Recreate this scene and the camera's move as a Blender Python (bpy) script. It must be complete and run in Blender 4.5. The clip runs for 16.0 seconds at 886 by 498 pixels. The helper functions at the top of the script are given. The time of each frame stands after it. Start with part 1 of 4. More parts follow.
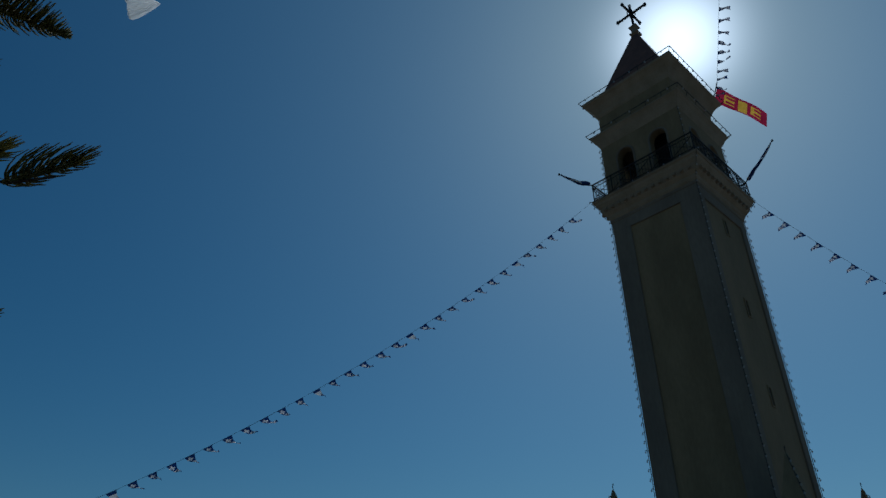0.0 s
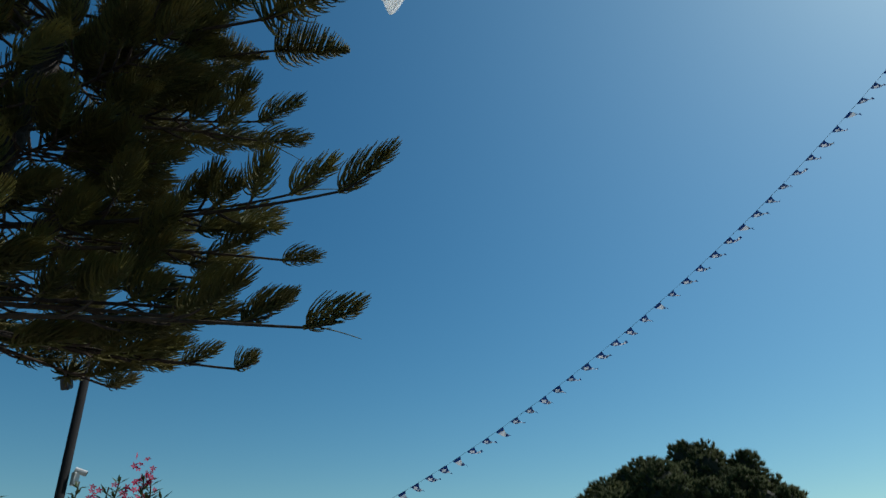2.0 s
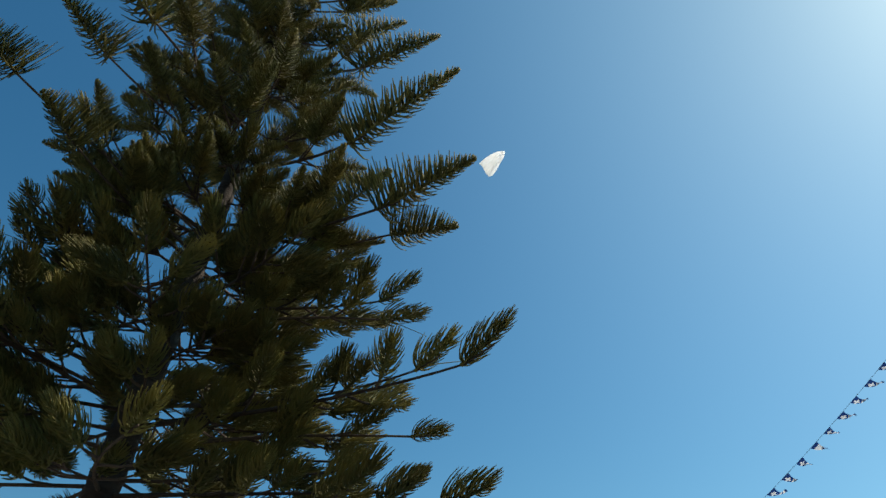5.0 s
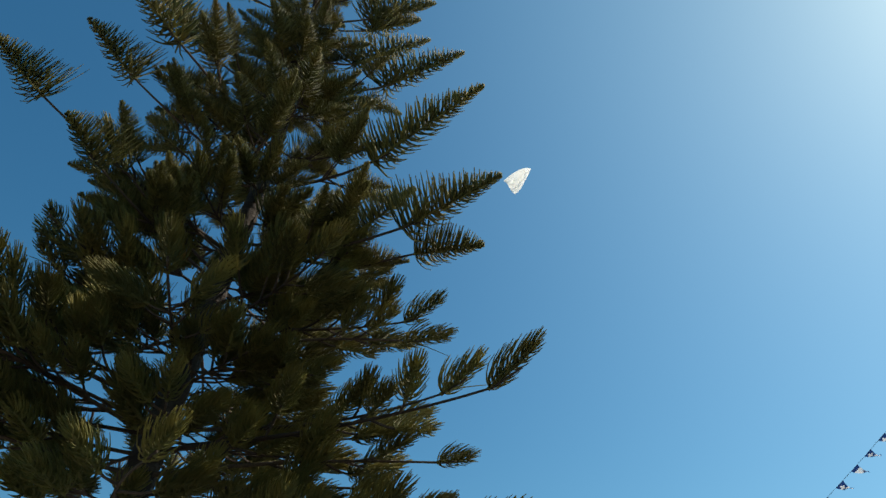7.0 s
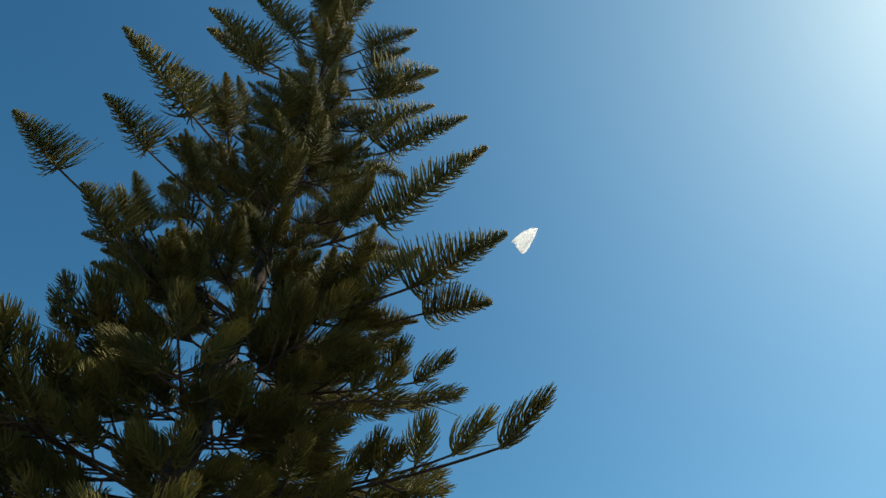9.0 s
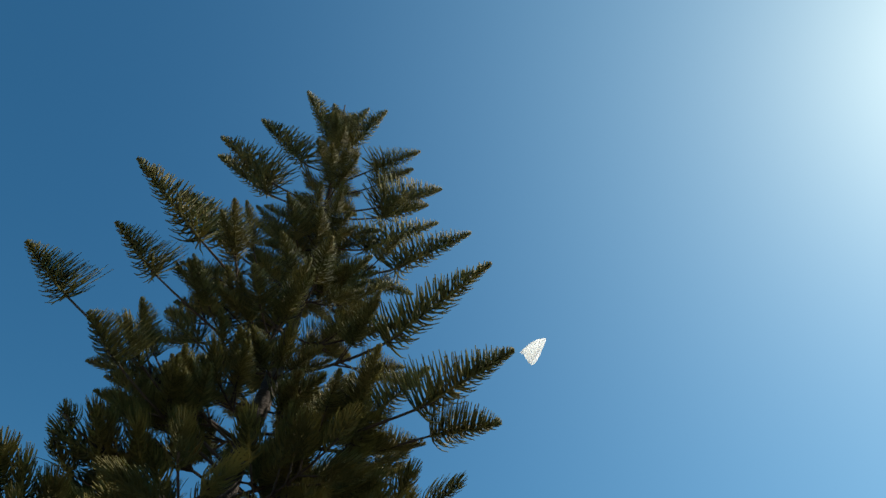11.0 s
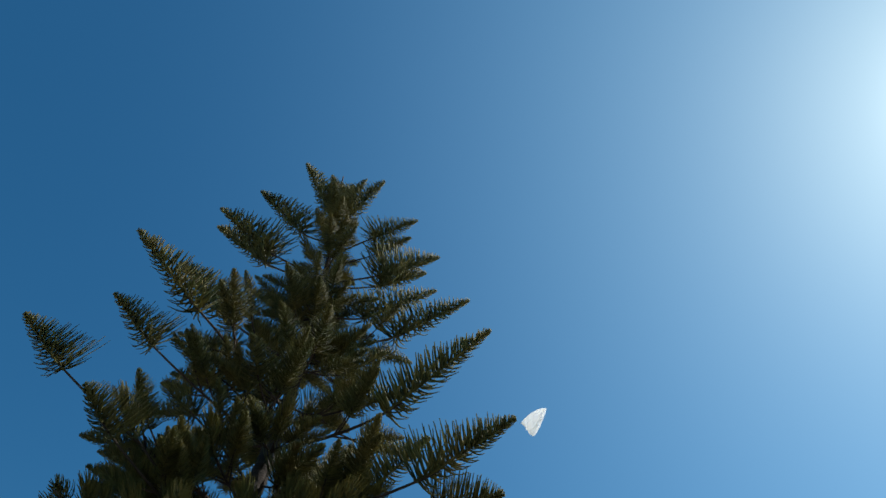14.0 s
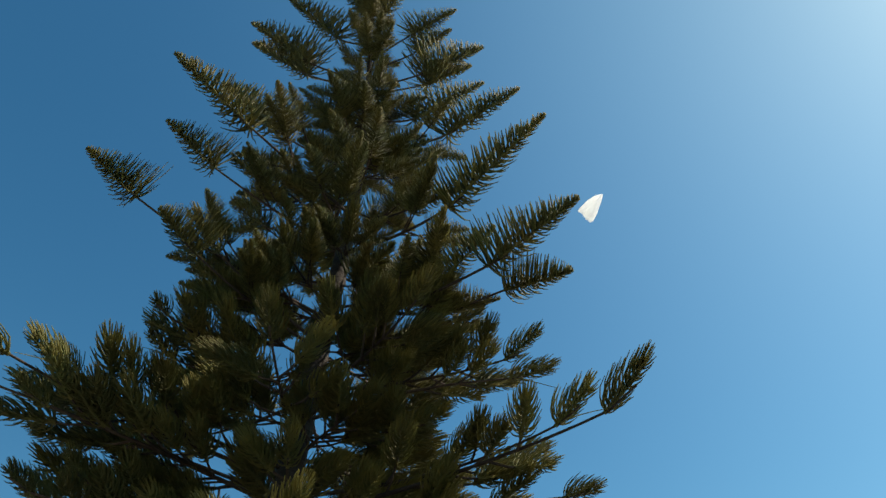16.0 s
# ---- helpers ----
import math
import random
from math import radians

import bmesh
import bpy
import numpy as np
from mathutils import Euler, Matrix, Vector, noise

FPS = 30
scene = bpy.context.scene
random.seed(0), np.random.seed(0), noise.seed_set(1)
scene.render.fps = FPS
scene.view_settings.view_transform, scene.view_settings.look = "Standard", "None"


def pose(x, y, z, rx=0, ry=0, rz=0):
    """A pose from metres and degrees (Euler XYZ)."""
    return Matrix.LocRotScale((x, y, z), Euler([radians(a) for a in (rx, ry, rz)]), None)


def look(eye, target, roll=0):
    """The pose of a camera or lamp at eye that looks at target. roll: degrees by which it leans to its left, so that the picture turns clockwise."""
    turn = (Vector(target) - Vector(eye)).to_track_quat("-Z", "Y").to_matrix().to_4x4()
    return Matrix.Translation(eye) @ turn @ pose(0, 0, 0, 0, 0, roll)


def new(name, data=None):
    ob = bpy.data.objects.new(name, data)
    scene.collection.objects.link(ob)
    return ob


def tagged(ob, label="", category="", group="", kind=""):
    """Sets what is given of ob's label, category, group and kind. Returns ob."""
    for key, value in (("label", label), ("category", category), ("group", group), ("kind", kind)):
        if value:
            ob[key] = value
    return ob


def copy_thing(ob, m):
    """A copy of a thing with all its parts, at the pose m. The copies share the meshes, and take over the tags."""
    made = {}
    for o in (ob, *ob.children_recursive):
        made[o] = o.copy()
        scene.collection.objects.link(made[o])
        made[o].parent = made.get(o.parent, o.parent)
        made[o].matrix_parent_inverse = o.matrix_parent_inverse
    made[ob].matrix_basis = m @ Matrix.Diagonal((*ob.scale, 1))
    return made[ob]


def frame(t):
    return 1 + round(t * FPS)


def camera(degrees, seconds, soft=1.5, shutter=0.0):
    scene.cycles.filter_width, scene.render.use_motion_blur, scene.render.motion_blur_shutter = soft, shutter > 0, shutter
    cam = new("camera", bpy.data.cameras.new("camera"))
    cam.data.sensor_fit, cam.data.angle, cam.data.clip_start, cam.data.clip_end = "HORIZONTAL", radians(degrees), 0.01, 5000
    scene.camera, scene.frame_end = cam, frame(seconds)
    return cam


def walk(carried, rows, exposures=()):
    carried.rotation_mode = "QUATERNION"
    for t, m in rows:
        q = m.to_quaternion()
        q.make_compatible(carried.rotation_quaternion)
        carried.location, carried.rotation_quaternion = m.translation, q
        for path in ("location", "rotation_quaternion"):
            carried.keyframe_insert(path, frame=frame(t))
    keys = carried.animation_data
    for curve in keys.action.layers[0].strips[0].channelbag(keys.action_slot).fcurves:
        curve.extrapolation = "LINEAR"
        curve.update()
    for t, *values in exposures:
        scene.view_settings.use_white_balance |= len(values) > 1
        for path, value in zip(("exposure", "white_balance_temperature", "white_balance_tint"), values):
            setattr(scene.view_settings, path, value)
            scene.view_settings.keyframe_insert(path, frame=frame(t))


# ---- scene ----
EYE = 1.6


def aim(yaw, pitch, roll, x, y, z):
    """A camera held near the eye point, turned to the left, tilted up and leaning."""
    return pose(x, y, EYE + z, 90 + pitch, 0, yaw) @ pose(0, 0, 0, 0, 0, roll)


cam = camera(65.2, 16.0)
walk(cam, [
    (0, aim(-0.00, 32.90, 0.09, 0.000, 0.000, 0.000)),
    (0.5, aim(7.26, 30.04, -0.12, -0.039, 0.001, -0.016)),
    (1, aim(15.58, 28.79, -1.00, -0.044, 0.016, -0.024)),
    (1.5, aim(21.53, 26.97, -1.48, -0.049, 0.056, 0.002)),
    (2, aim(29.20, 27.08, -1.43, 0.029, -0.005, -0.014)),
    (2.5, aim(37.32, 26.83, -2.02, 0.024, -0.023, 0.011)),
    (3, aim(39.01, 29.24, -1.59, 0.019, -0.065, 0.040)),
    (3.5, aim(38.28, 31.97, -2.04, 0.018, -0.121, 0.060)),
    (4, aim(40.32, 36.09, -2.57, 0.067, -0.151, 0.057)),
    (4.5, aim(40.25, 38.02, -2.12, 0.109, -0.198, 0.050)),
    (4.7, aim(39.65, 39.00, -1.57, 0.112, -0.197, 0.035)),
    (7, aim(42.78, 41.28, 0.30, 0.031, -0.098, 0.166)),
    (7.5, aim(43.50, 41.72, 0.05, 0.050, -0.097, 0.175)),
    (8, aim(43.72, 43.12, -0.30, 0.017, -0.076, 0.166)),
    (8.2, aim(43.78, 44.13, -0.24, 0.040, -0.082, 0.124)),
    (10.3, aim(42.57, 50.48, -1.66, 0.073, -0.101, 0.091)),
    (10.5, aim(42.24, 51.97, -1.43, 0.100, -0.096, 0.099)),
    (11, aim(44.47, 55.64, -1.37, 0.118, -0.127, 0.145)),
    (11.5, aim(40.55, 56.17, -3.61, 0.123, -0.084, 0.108)),
    (12, aim(39.00, 56.79, -3.60, 0.118, -0.085, 0.092)),
    (12.5, aim(38.64, 56.98, -4.52, 0.101, -0.080, 0.058)),
    (13, aim(41.93, 58.12, -3.26, 0.121, -0.092, 0.076)),
    (13.5, aim(44.43, 61.74, -2.43, 0.136, -0.129, 0.110)),
    (14, aim(43.56, 61.36, -2.84, 0.092, -0.140, 0.106)),
    (14.5, aim(43.30, 60.06, -2.57, 0.068, -0.128, 0.070)),
    (15, aim(46.62, 54.99, -2.98, 0.021, -0.098, 0.076)),
    (15.5, aim(48.25, 50.16, -2.35, 0.001, -0.085, 0.085)),
    (16, aim(51.75, 45.37, -2.68, -0.082, -0.089, 0.100)),
], [
    (0.0, -1.57, 5250, 8), (0.5, -1.5, 5350, 8), (1.0, -0.95, 5620, 8), (1.5, -0.6, 5750, 8), (2.5, -0.2, 6020, 9), (3.5, 0.2, 6400, 10),
    (4.5, 0.36, 6600, 10), (8.0, 0.46, 6800, 10), (10.5, 0.5, 6850, 10), (11.0, 0.42, 6650, 10), (12.0, 0.37, 6450, 10), (12.5, 0.26, 6200, 10), (13.0, 0.25, 6050, 10), (14.0, 0.25, 6050, 10), (15.0, 0.3, 6250, 10), (16.0, 0.56, 6850, 10)])

# ---- world and sun ----
SUN_AZ, SUN_EL = 26.5, 46.5          # clockwise from +y, above the horizon
world = bpy.data.worlds.new("world")
scene.world = world
world.use_nodes = True
wn, wl = world.node_tree.nodes, world.node_tree.links
sky = wn.new("ShaderNodeTexSky")
sky.sky_type, sky.sun_disc = "NISHITA", False
sky.sun_elevation, sky.sun_rotation = radians(SUN_EL), radians(SUN_AZ)
sky.altitude, sky.air_density, sky.dust_density, sky.ozone_density = 0, 1.0, 0.45, 2.5
deep = wn.new("ShaderNodeHueSaturation")       # the deep blue of dry summer air
deep.inputs["Saturation"].default_value = 1.31
clear = wn.new("ShaderNodeMix")
clear.data_type, clear.blend_type = "RGBA", "MULTIPLY"
clear.inputs["Factor"].default_value = 1.0
clear.inputs["B"].default_value = (0.76, 0.88, 0.73, 1)
wl.new(sky.outputs["Color"], deep.inputs["Color"])
wl.new(deep.outputs["Color"], clear.inputs["A"])
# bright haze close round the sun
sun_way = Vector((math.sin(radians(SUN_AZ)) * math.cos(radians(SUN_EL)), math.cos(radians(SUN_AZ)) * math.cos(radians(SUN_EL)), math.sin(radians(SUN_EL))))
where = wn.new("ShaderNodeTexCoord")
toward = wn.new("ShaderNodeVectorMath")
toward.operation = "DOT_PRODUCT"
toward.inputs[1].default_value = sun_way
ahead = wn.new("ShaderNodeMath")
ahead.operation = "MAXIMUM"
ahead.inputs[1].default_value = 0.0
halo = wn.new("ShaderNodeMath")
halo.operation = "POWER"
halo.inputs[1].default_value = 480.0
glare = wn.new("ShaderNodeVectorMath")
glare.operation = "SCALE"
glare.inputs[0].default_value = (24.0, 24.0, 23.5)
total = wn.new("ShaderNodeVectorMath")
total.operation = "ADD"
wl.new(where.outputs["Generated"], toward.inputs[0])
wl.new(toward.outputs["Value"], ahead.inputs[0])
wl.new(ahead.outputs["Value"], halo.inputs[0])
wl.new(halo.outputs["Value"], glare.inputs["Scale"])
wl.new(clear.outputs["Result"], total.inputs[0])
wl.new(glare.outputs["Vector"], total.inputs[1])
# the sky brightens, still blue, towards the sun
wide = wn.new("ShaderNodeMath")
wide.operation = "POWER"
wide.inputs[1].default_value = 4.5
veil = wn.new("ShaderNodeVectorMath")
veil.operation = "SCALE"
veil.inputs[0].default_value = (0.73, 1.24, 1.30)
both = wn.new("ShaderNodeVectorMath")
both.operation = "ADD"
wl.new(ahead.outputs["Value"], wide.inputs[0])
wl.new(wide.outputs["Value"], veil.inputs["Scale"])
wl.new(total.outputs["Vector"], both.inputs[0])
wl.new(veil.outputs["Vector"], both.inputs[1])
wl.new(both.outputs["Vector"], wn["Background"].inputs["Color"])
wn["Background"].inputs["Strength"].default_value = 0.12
sun_data = bpy.data.lights.new("sun", "SUN")
sun_data.energy, sun_data.angle, sun_data.color = 5.0, radians(0.5), (1.0, 0.92, 0.80)
sun = new("sun", sun_data)
sun.matrix_world = look(tuple(sun_way * 90), (0, 0, 0))


# ---- materials ----
def material(name, base, other=None, scale=6.0, rough=0.8, metal=0.0, bump=0.0, bump_scale=40.0, spread=0.0, third=None, stretch=(1, 1, 1), translucent=0.0, islands=False, gloss=0.5):
    """A surface with stains at one scale, grain at a finer one and relief; spread varies it from piece to piece."""
    m = bpy.data.materials.new(name)
    m.use_nodes = True
    n, l = m.node_tree.nodes, m.node_tree.links
    b = n["Principled BSDF"]
    b.inputs["Roughness"].default_value, b.inputs["Metallic"].default_value, b.inputs["Specular IOR Level"].default_value = rough, metal, gloss
    co = n.new("ShaderNodeTexCoord")
    mp = n.new("ShaderNodeMapping")
    mp.inputs["Scale"].default_value = stretch
    l.new(co.outputs["Object"], mp.inputs["Vector"])
    big = n.new("ShaderNodeTexNoise")
    big.inputs["Scale"].default_value, big.inputs["Detail"].default_value = scale, 6
    l.new(mp.outputs["Vector"], big.inputs["Vector"])
    fine = n.new("ShaderNodeTexNoise")
    fine.inputs["Scale"].default_value, fine.inputs["Detail"].default_value = bump_scale, 4
    l.new(mp.outputs["Vector"], fine.inputs["Vector"])
    ramp = n.new("ShaderNodeValToRGB")
    ramp.color_ramp.elements[0].position, ramp.color_ramp.elements[1].position = 0.35, 0.68
    ramp.color_ramp.elements[0].color = (*base, 1)
    ramp.color_ramp.elements[1].color = (*(other or [c * 0.75 for c in base]), 1)
    if third:
        e = ramp.color_ramp.elements.new(0.78)
        e.color = (*third, 1)
    l.new(big.outputs["Fac"], ramp.inputs["Fac"])
    hsv = n.new("ShaderNodeHueSaturation")
    l.new(ramp.outputs["Color"], hsv.inputs["Color"])
    grain = n.new("ShaderNodeMapRange")
    grain.inputs["To Min"].default_value, grain.inputs["To Max"].default_value = 0.8, 1.2
    l.new(fine.outputs["Fac"], grain.inputs["Value"])
    value = grain.outputs["Result"]
    if spread:
        info = n.new("ShaderNodeNewGeometry" if islands else "ShaderNodeObjectInfo")
        vary = n.new("ShaderNodeMapRange")
        vary.inputs["To Min"].default_value, vary.inputs["To Max"].default_value = 1 - spread, 1 + spread
        l.new(info.outputs["Random Per Island" if islands else "Random"], vary.inputs["Value"])
        mul = n.new("ShaderNodeMath")
        mul.operation = "MULTIPLY"
        l.new(value, mul.inputs[0])
        l.new(vary.outputs["Result"], mul.inputs[1])
        value = mul.outputs["Value"]
    l.new(value, hsv.inputs["Value"])
    l.new(hsv.outputs["Color"], b.inputs["Base Color"])
    if bump:
        bp = n.new("ShaderNodeBump")
        bp.inputs["Strength"].default_value, bp.inputs["Distance"].default_value = bump, 0.03
        l.new(fine.outputs["Fac"], bp.inputs["Height"])
        l.new(bp.outputs["Normal"], b.inputs["Normal"])
    if translucent:
        tr = n.new("ShaderNodeBsdfTranslucent")
        l.new(hsv.outputs["Color"], tr.inputs["Color"])
        mix = n.new("ShaderNodeMixShader")
        mix.inputs["Fac"].default_value = translucent
        l.new(b.outputs["BSDF"], mix.inputs[1])
        l.new(tr.outputs["BSDF"], mix.inputs[2])
        l.new(mix.outputs["Shader"], n["Material Output"].inputs["Surface"])
    return m


M_PLASTER = material("cream_plaster", (0.22, 0.165, 0.09), (0.16, 0.12, 0.064), 0.7, 0.9, bump=0.25, bump_scale=9, stretch=(1, 1, 0.35))
M_PALE = material("pale_plaster", (0.18, 0.152, 0.115), (0.138, 0.116, 0.088), 0.9, 0.9, bump=0.2, bump_scale=10, stretch=(1, 1, 0.3))
M_CORNICE = material("cornice_plaster", (0.26, 0.21, 0.145), (0.20, 0.155, 0.10), 1.3, 0.9, bump=0.25, bump_scale=14, third=(0.30, 0.17, 0.08))
M_TILE = material("roof_tile", (0.13, 0.06, 0.04), (0.08, 0.04, 0.03), 2.0, 0.85, bump=0.3, bump_scale=16, spread=0.25)
M_IRON = material("black_iron", (0.02, 0.02, 0.022), (0.035, 0.028, 0.022), 8, 0.5, 0.7, bump=0.1)
M_CABLE = material("black_cable", (0.015, 0.015, 0.016), (0.025, 0.025, 0.025), 8, 0.6)
# near-black for the tower openings, their shade put into the colour
M_OPENING_SHADE = material("painted_opening_shade", (0.018, 0.016, 0.014), (0.012, 0.012, 0.012), 2, 0.95)
M_BRONZE = material("bell_bronze", (0.20, 0.13, 0.05), (0.10, 0.09, 0.05), 5, 0.4, 0.9)
M_BULB = material("frosted_bulb", (0.42, 0.42, 0.40), (0.34, 0.34, 0.33), 20, 0.10, translucent=0.5)
M_BLUE = material("blue_cloth", (0.012, 0.05, 0.20), (0.01, 0.035, 0.15), 9, 0.85, translucent=0.3, spread=0.15)
M_WHITE = material("white_cloth", (0.72, 0.73, 0.75), (0.6, 0.62, 0.66), 9, 0.85, translucent=0.35, spread=0.08)
M_MAROON = material("maroon_cloth", (0.42, 0.02, 0.07), (0.30, 0.015, 0.05), 3, 0.8, translucent=0.6)
M_YELLOW = material("yellow_cloth", (0.78, 0.50, 0.06), (0.66, 0.38, 0.04), 5, 0.8, translucent=0.6)
M_BARK = material("pine_bark", (0.036, 0.026, 0.018), (0.019, 0.013, 0.010), 3.0, 0.95, bump=0.9, bump_scale=14, stretch=(1, 1, 3.2), third=(0.08, 0.061, 0.043))
M_BRANCH = material("branch_bark", (0.062, 0.042, 0.027), (0.032, 0.022, 0.015), 8, 0.95, bump=0.5, bump_scale=40, spread=0.25)
# two clump tones put the contrast of sunlit and shaded tufts into the colour
M_NEEDLE = material("pine_branchlet", (0.132, 0.144, 0.047), (0.265, 0.222, 0.064), 1.9, 0.62, bump=0.6, bump_scale=130, spread=0.35, third=(0.29, 0.17, 0.055), translucent=0.5, gloss=0.3)
M_NEEDLE_FAR = material("pine_branchlet_joined", (0.132, 0.144, 0.047), (0.265, 0.222, 0.064), 1.9, 0.62, bump=0.6, bump_scale=130, spread=0.4, third=(0.29, 0.17, 0.055), islands=True, translucent=0.5, gloss=0.3)
M_STONE_PINE = material("stone_pine_needles", (0.030, 0.042, 0.013), (0.050, 0.054, 0.017), 0.8, 0.95, spread=0.35, islands=True, gloss=0.1)
M_STONE_CORE = material("stone_pine_inner_shade", (0.016, 0.02, 0.007), (0.024, 0.024, 0.009), 2, 0.9, bump=0.8, bump_scale=6)
M_LEAF = material("oleander_leaf", (0.055, 0.085, 0.035), (0.09, 0.12, 0.06), 3, 0.45, spread=0.3, islands=True, translucent=0.2)
M_STEM = material("oleander_stem", (0.13, 0.11, 0.07), (0.08, 0.07, 0.045), 9, 0.85)
M_PINK = material("oleander_flower", (0.62, 0.08, 0.16), (0.50, 0.05, 0.11), 12, 0.7, spread=0.2, islands=True, translucent=0.5, gloss=0.15)
M_POST = material("painted_post", (0.012, 0.013, 0.015), (0.018, 0.018, 0.018), 3, 0.85, 0.0, bump=0.1, gloss=0.12)
M_DEVICE = material("white_plastic", (0.72, 0.72, 0.70), (0.62, 0.62, 0.60), 10, 0.4)
M_LENS = material("dark_lens", (0.01, 0.01, 0.012), (0.02, 0.02, 0.02), 10, 0.1)
M_FLOOD = material("grey_casting", (0.09, 0.09, 0.09), (0.06, 0.06, 0.06), 10, 0.5, 0.5)
M_GROUND = material("paved_square", (0.22, 0.203, 0.175), (0.16, 0.147, 0.13), 0.35, 0.9, bump=0.3, bump_scale=5)


# ---- mesh helpers ----
def part(name, bm, mat, parent=None, label="", smooth=False):
    """Links a bmesh as one mesh object under a thing or a part."""
    me = bpy.data.meshes.new(name)
    bm.to_mesh(me)
    bm.free()
    return part_mesh(name, me, mat, parent, label, smooth)


def part_mesh(name, me, mat, parent=None, label="", smooth=False):
    if mat is not None and not me.materials:
        for m in (mat if isinstance(mat, (list, tuple)) else [mat]):
            me.materials.append(m)
    if smooth and me.polygons:
        me.polygons.foreach_set("use_smooth", [True] * len(me.polygons))
    ob = new(name, me)
    if parent is not None:
        ob.parent = parent
    if label:
        tagged(ob, label)
    return ob


def thing(name, m, label, category, group="", kind=""):
    ob = new(name)
    ob.empty_display_size = 0.2
    ob.matrix_world = m
    return tagged(ob, label, category, group, kind)


def box(bm, x0, x1, y0, y1, z0, z1, bevel=0.0):
    r = bmesh.ops.create_cube(bm, size=1.0, matrix=Matrix.Translation(((x0 + x1) / 2, (y0 + y1) / 2, (z0 + z1) / 2)) @ Matrix.Diagonal((x1 - x0, y1 - y0, z1 - z0, 1)))
    if bevel:
        es = list({e for v in r["verts"] for e in v.link_edges})
        bmesh.ops.bevel(bm, geom=es, offset=bevel, segments=2, affect="EDGES", profile=0.6)
    return bm


def lofted(bm, profile, cap=True):
    """A square block whose outline follows (half width, height) rows, mitred at the corners."""
    rings = []
    for h, z in profile:
        rings.append([bm.verts.new((sx * h, sy * h, z)) for sx, sy in ((-1, -1), (1, -1), (1, 1), (-1, 1))])
    for a, b in zip(rings, rings[1:]):
        for i in range(4):
            bm.faces.new((a[i], a[(i + 1) % 4], b[(i + 1) % 4], b[i]))
    if cap:
        bm.faces.new(rings[0][::-1])
        bm.faces.new(rings[-1])
    return bm


def tube(bm, pts, radii, sides=8, caps=True):
    """A round bar along a line of points."""
    pts = [Vector(p) for p in pts]
    if not isinstance(radii, (list, tuple)):
        radii = [radii] * len(pts)
    rings, ref = [], None
    for i, p in enumerate(pts):
        d = (pts[min(i + 1, len(pts) - 1)] - pts[max(i - 1, 0)]).normalized()
        if ref is None:
            ref = Vector((0, 0, 1)) if abs(d.z) < 0.9 else Vector((1, 0, 0))
        a = (ref - d * ref.dot(d)).normalized()
        b = d.cross(a)
        ref = a
        rings.append([bm.verts.new(p + (a * math.cos(2 * math.pi * k / sides) + b * math.sin(2 * math.pi * k / sides)) * radii[i]) for k in range(sides)])
    for r, q in zip(rings, rings[1:]):
        for k in range(sides):
            bm.faces.new((r[k], r[(k + 1) % sides], q[(k + 1) % sides], q[k]))
    if caps:
        bm.faces.new(rings[0][::-1])
        bm.faces.new(rings[-1])
    return bm


def ring_bar(bm, centre, ax, ay, radius, thick, n=14):
    pts = [Vector(centre) + ax * math.cos(2 * math.pi * k / n) * radius + ay * math.sin(2 * math.pi * k / n) * radius for k in range(n + 1)]
    return tube(bm, pts, thick, 5, False)


def step(x):
    x = min(max(x, 0.0), 1.0)
    return x * x * (3 - 2 * x)


# ---- ground ----
bm = bmesh.new()
bmesh.ops.create_grid(bm, x_segments=8, y_segments=8, size=2500)
tagged(part("ground", bm, M_GROUND), "worn grey stone paving of the church square", "ground", kind="structure")

# ---- bell tower ----
TOWER = Matrix.Translation((11.03, 26.67, 0)) @ Matrix.Rotation(radians(43.7), 4, "Z")
SHAFT, BALCONY = 2.175, 2.74
tower = thing("bell_tower", TOWER, "tall square cream plaster church bell tower with pale corner strips", "bell tower")


def wall_arched(bm, width, z0, z1, depth, centres, half, sill, spring, turn, out):
    """A wall along x with round-headed openings through it, turned about z and set out from the axis."""
    m = Matrix.Rotation(turn, 4, "Z") @ Matrix.Translation((0, -out, 0))

    def prism(x0, x1, a0, a1, b0, b1):
        vs = [bm.verts.new(m @ Vector(c)) for c in ((x0, 0, a0), (x1, 0, a1), (x1, 0, b1), (x0, 0, b0), (x0, depth, a0), (x1, depth, a1), (x1, depth, b1), (x0, depth, b0))]
        for f in ((0, 1, 2, 3), (7, 6, 5, 4), (0, 4, 5, 1), (3, 2, 6, 7), (0, 3, 7, 4), (1, 5, 6, 2)):
            bm.faces.new([vs[i] for i in f])
    x = -width / 2
    for c in centres:
        prism(x, c - half, z0, z0, z1, z1)
        prism(c - half, c + half, z0, z0, sill, sill)
        n = 12
        for k in range(n):
            a, b = c - half + 2 * half * k / n, c - half + 2 * half * (k + 1) / n
            ha = spring + math.sqrt(max(half * half - (a - c) ** 2, 0))
            hb = spring + math.sqrt(max(half * half - (b - c) ** 2, 0))
            prism(a, b, ha, hb, z1, z1)
        x = c + half
    prism(x, width / 2, z0, z0, z1, z1)
    bmesh.ops.remove_doubles(bm, verts=bm.verts, dist=0.0005)


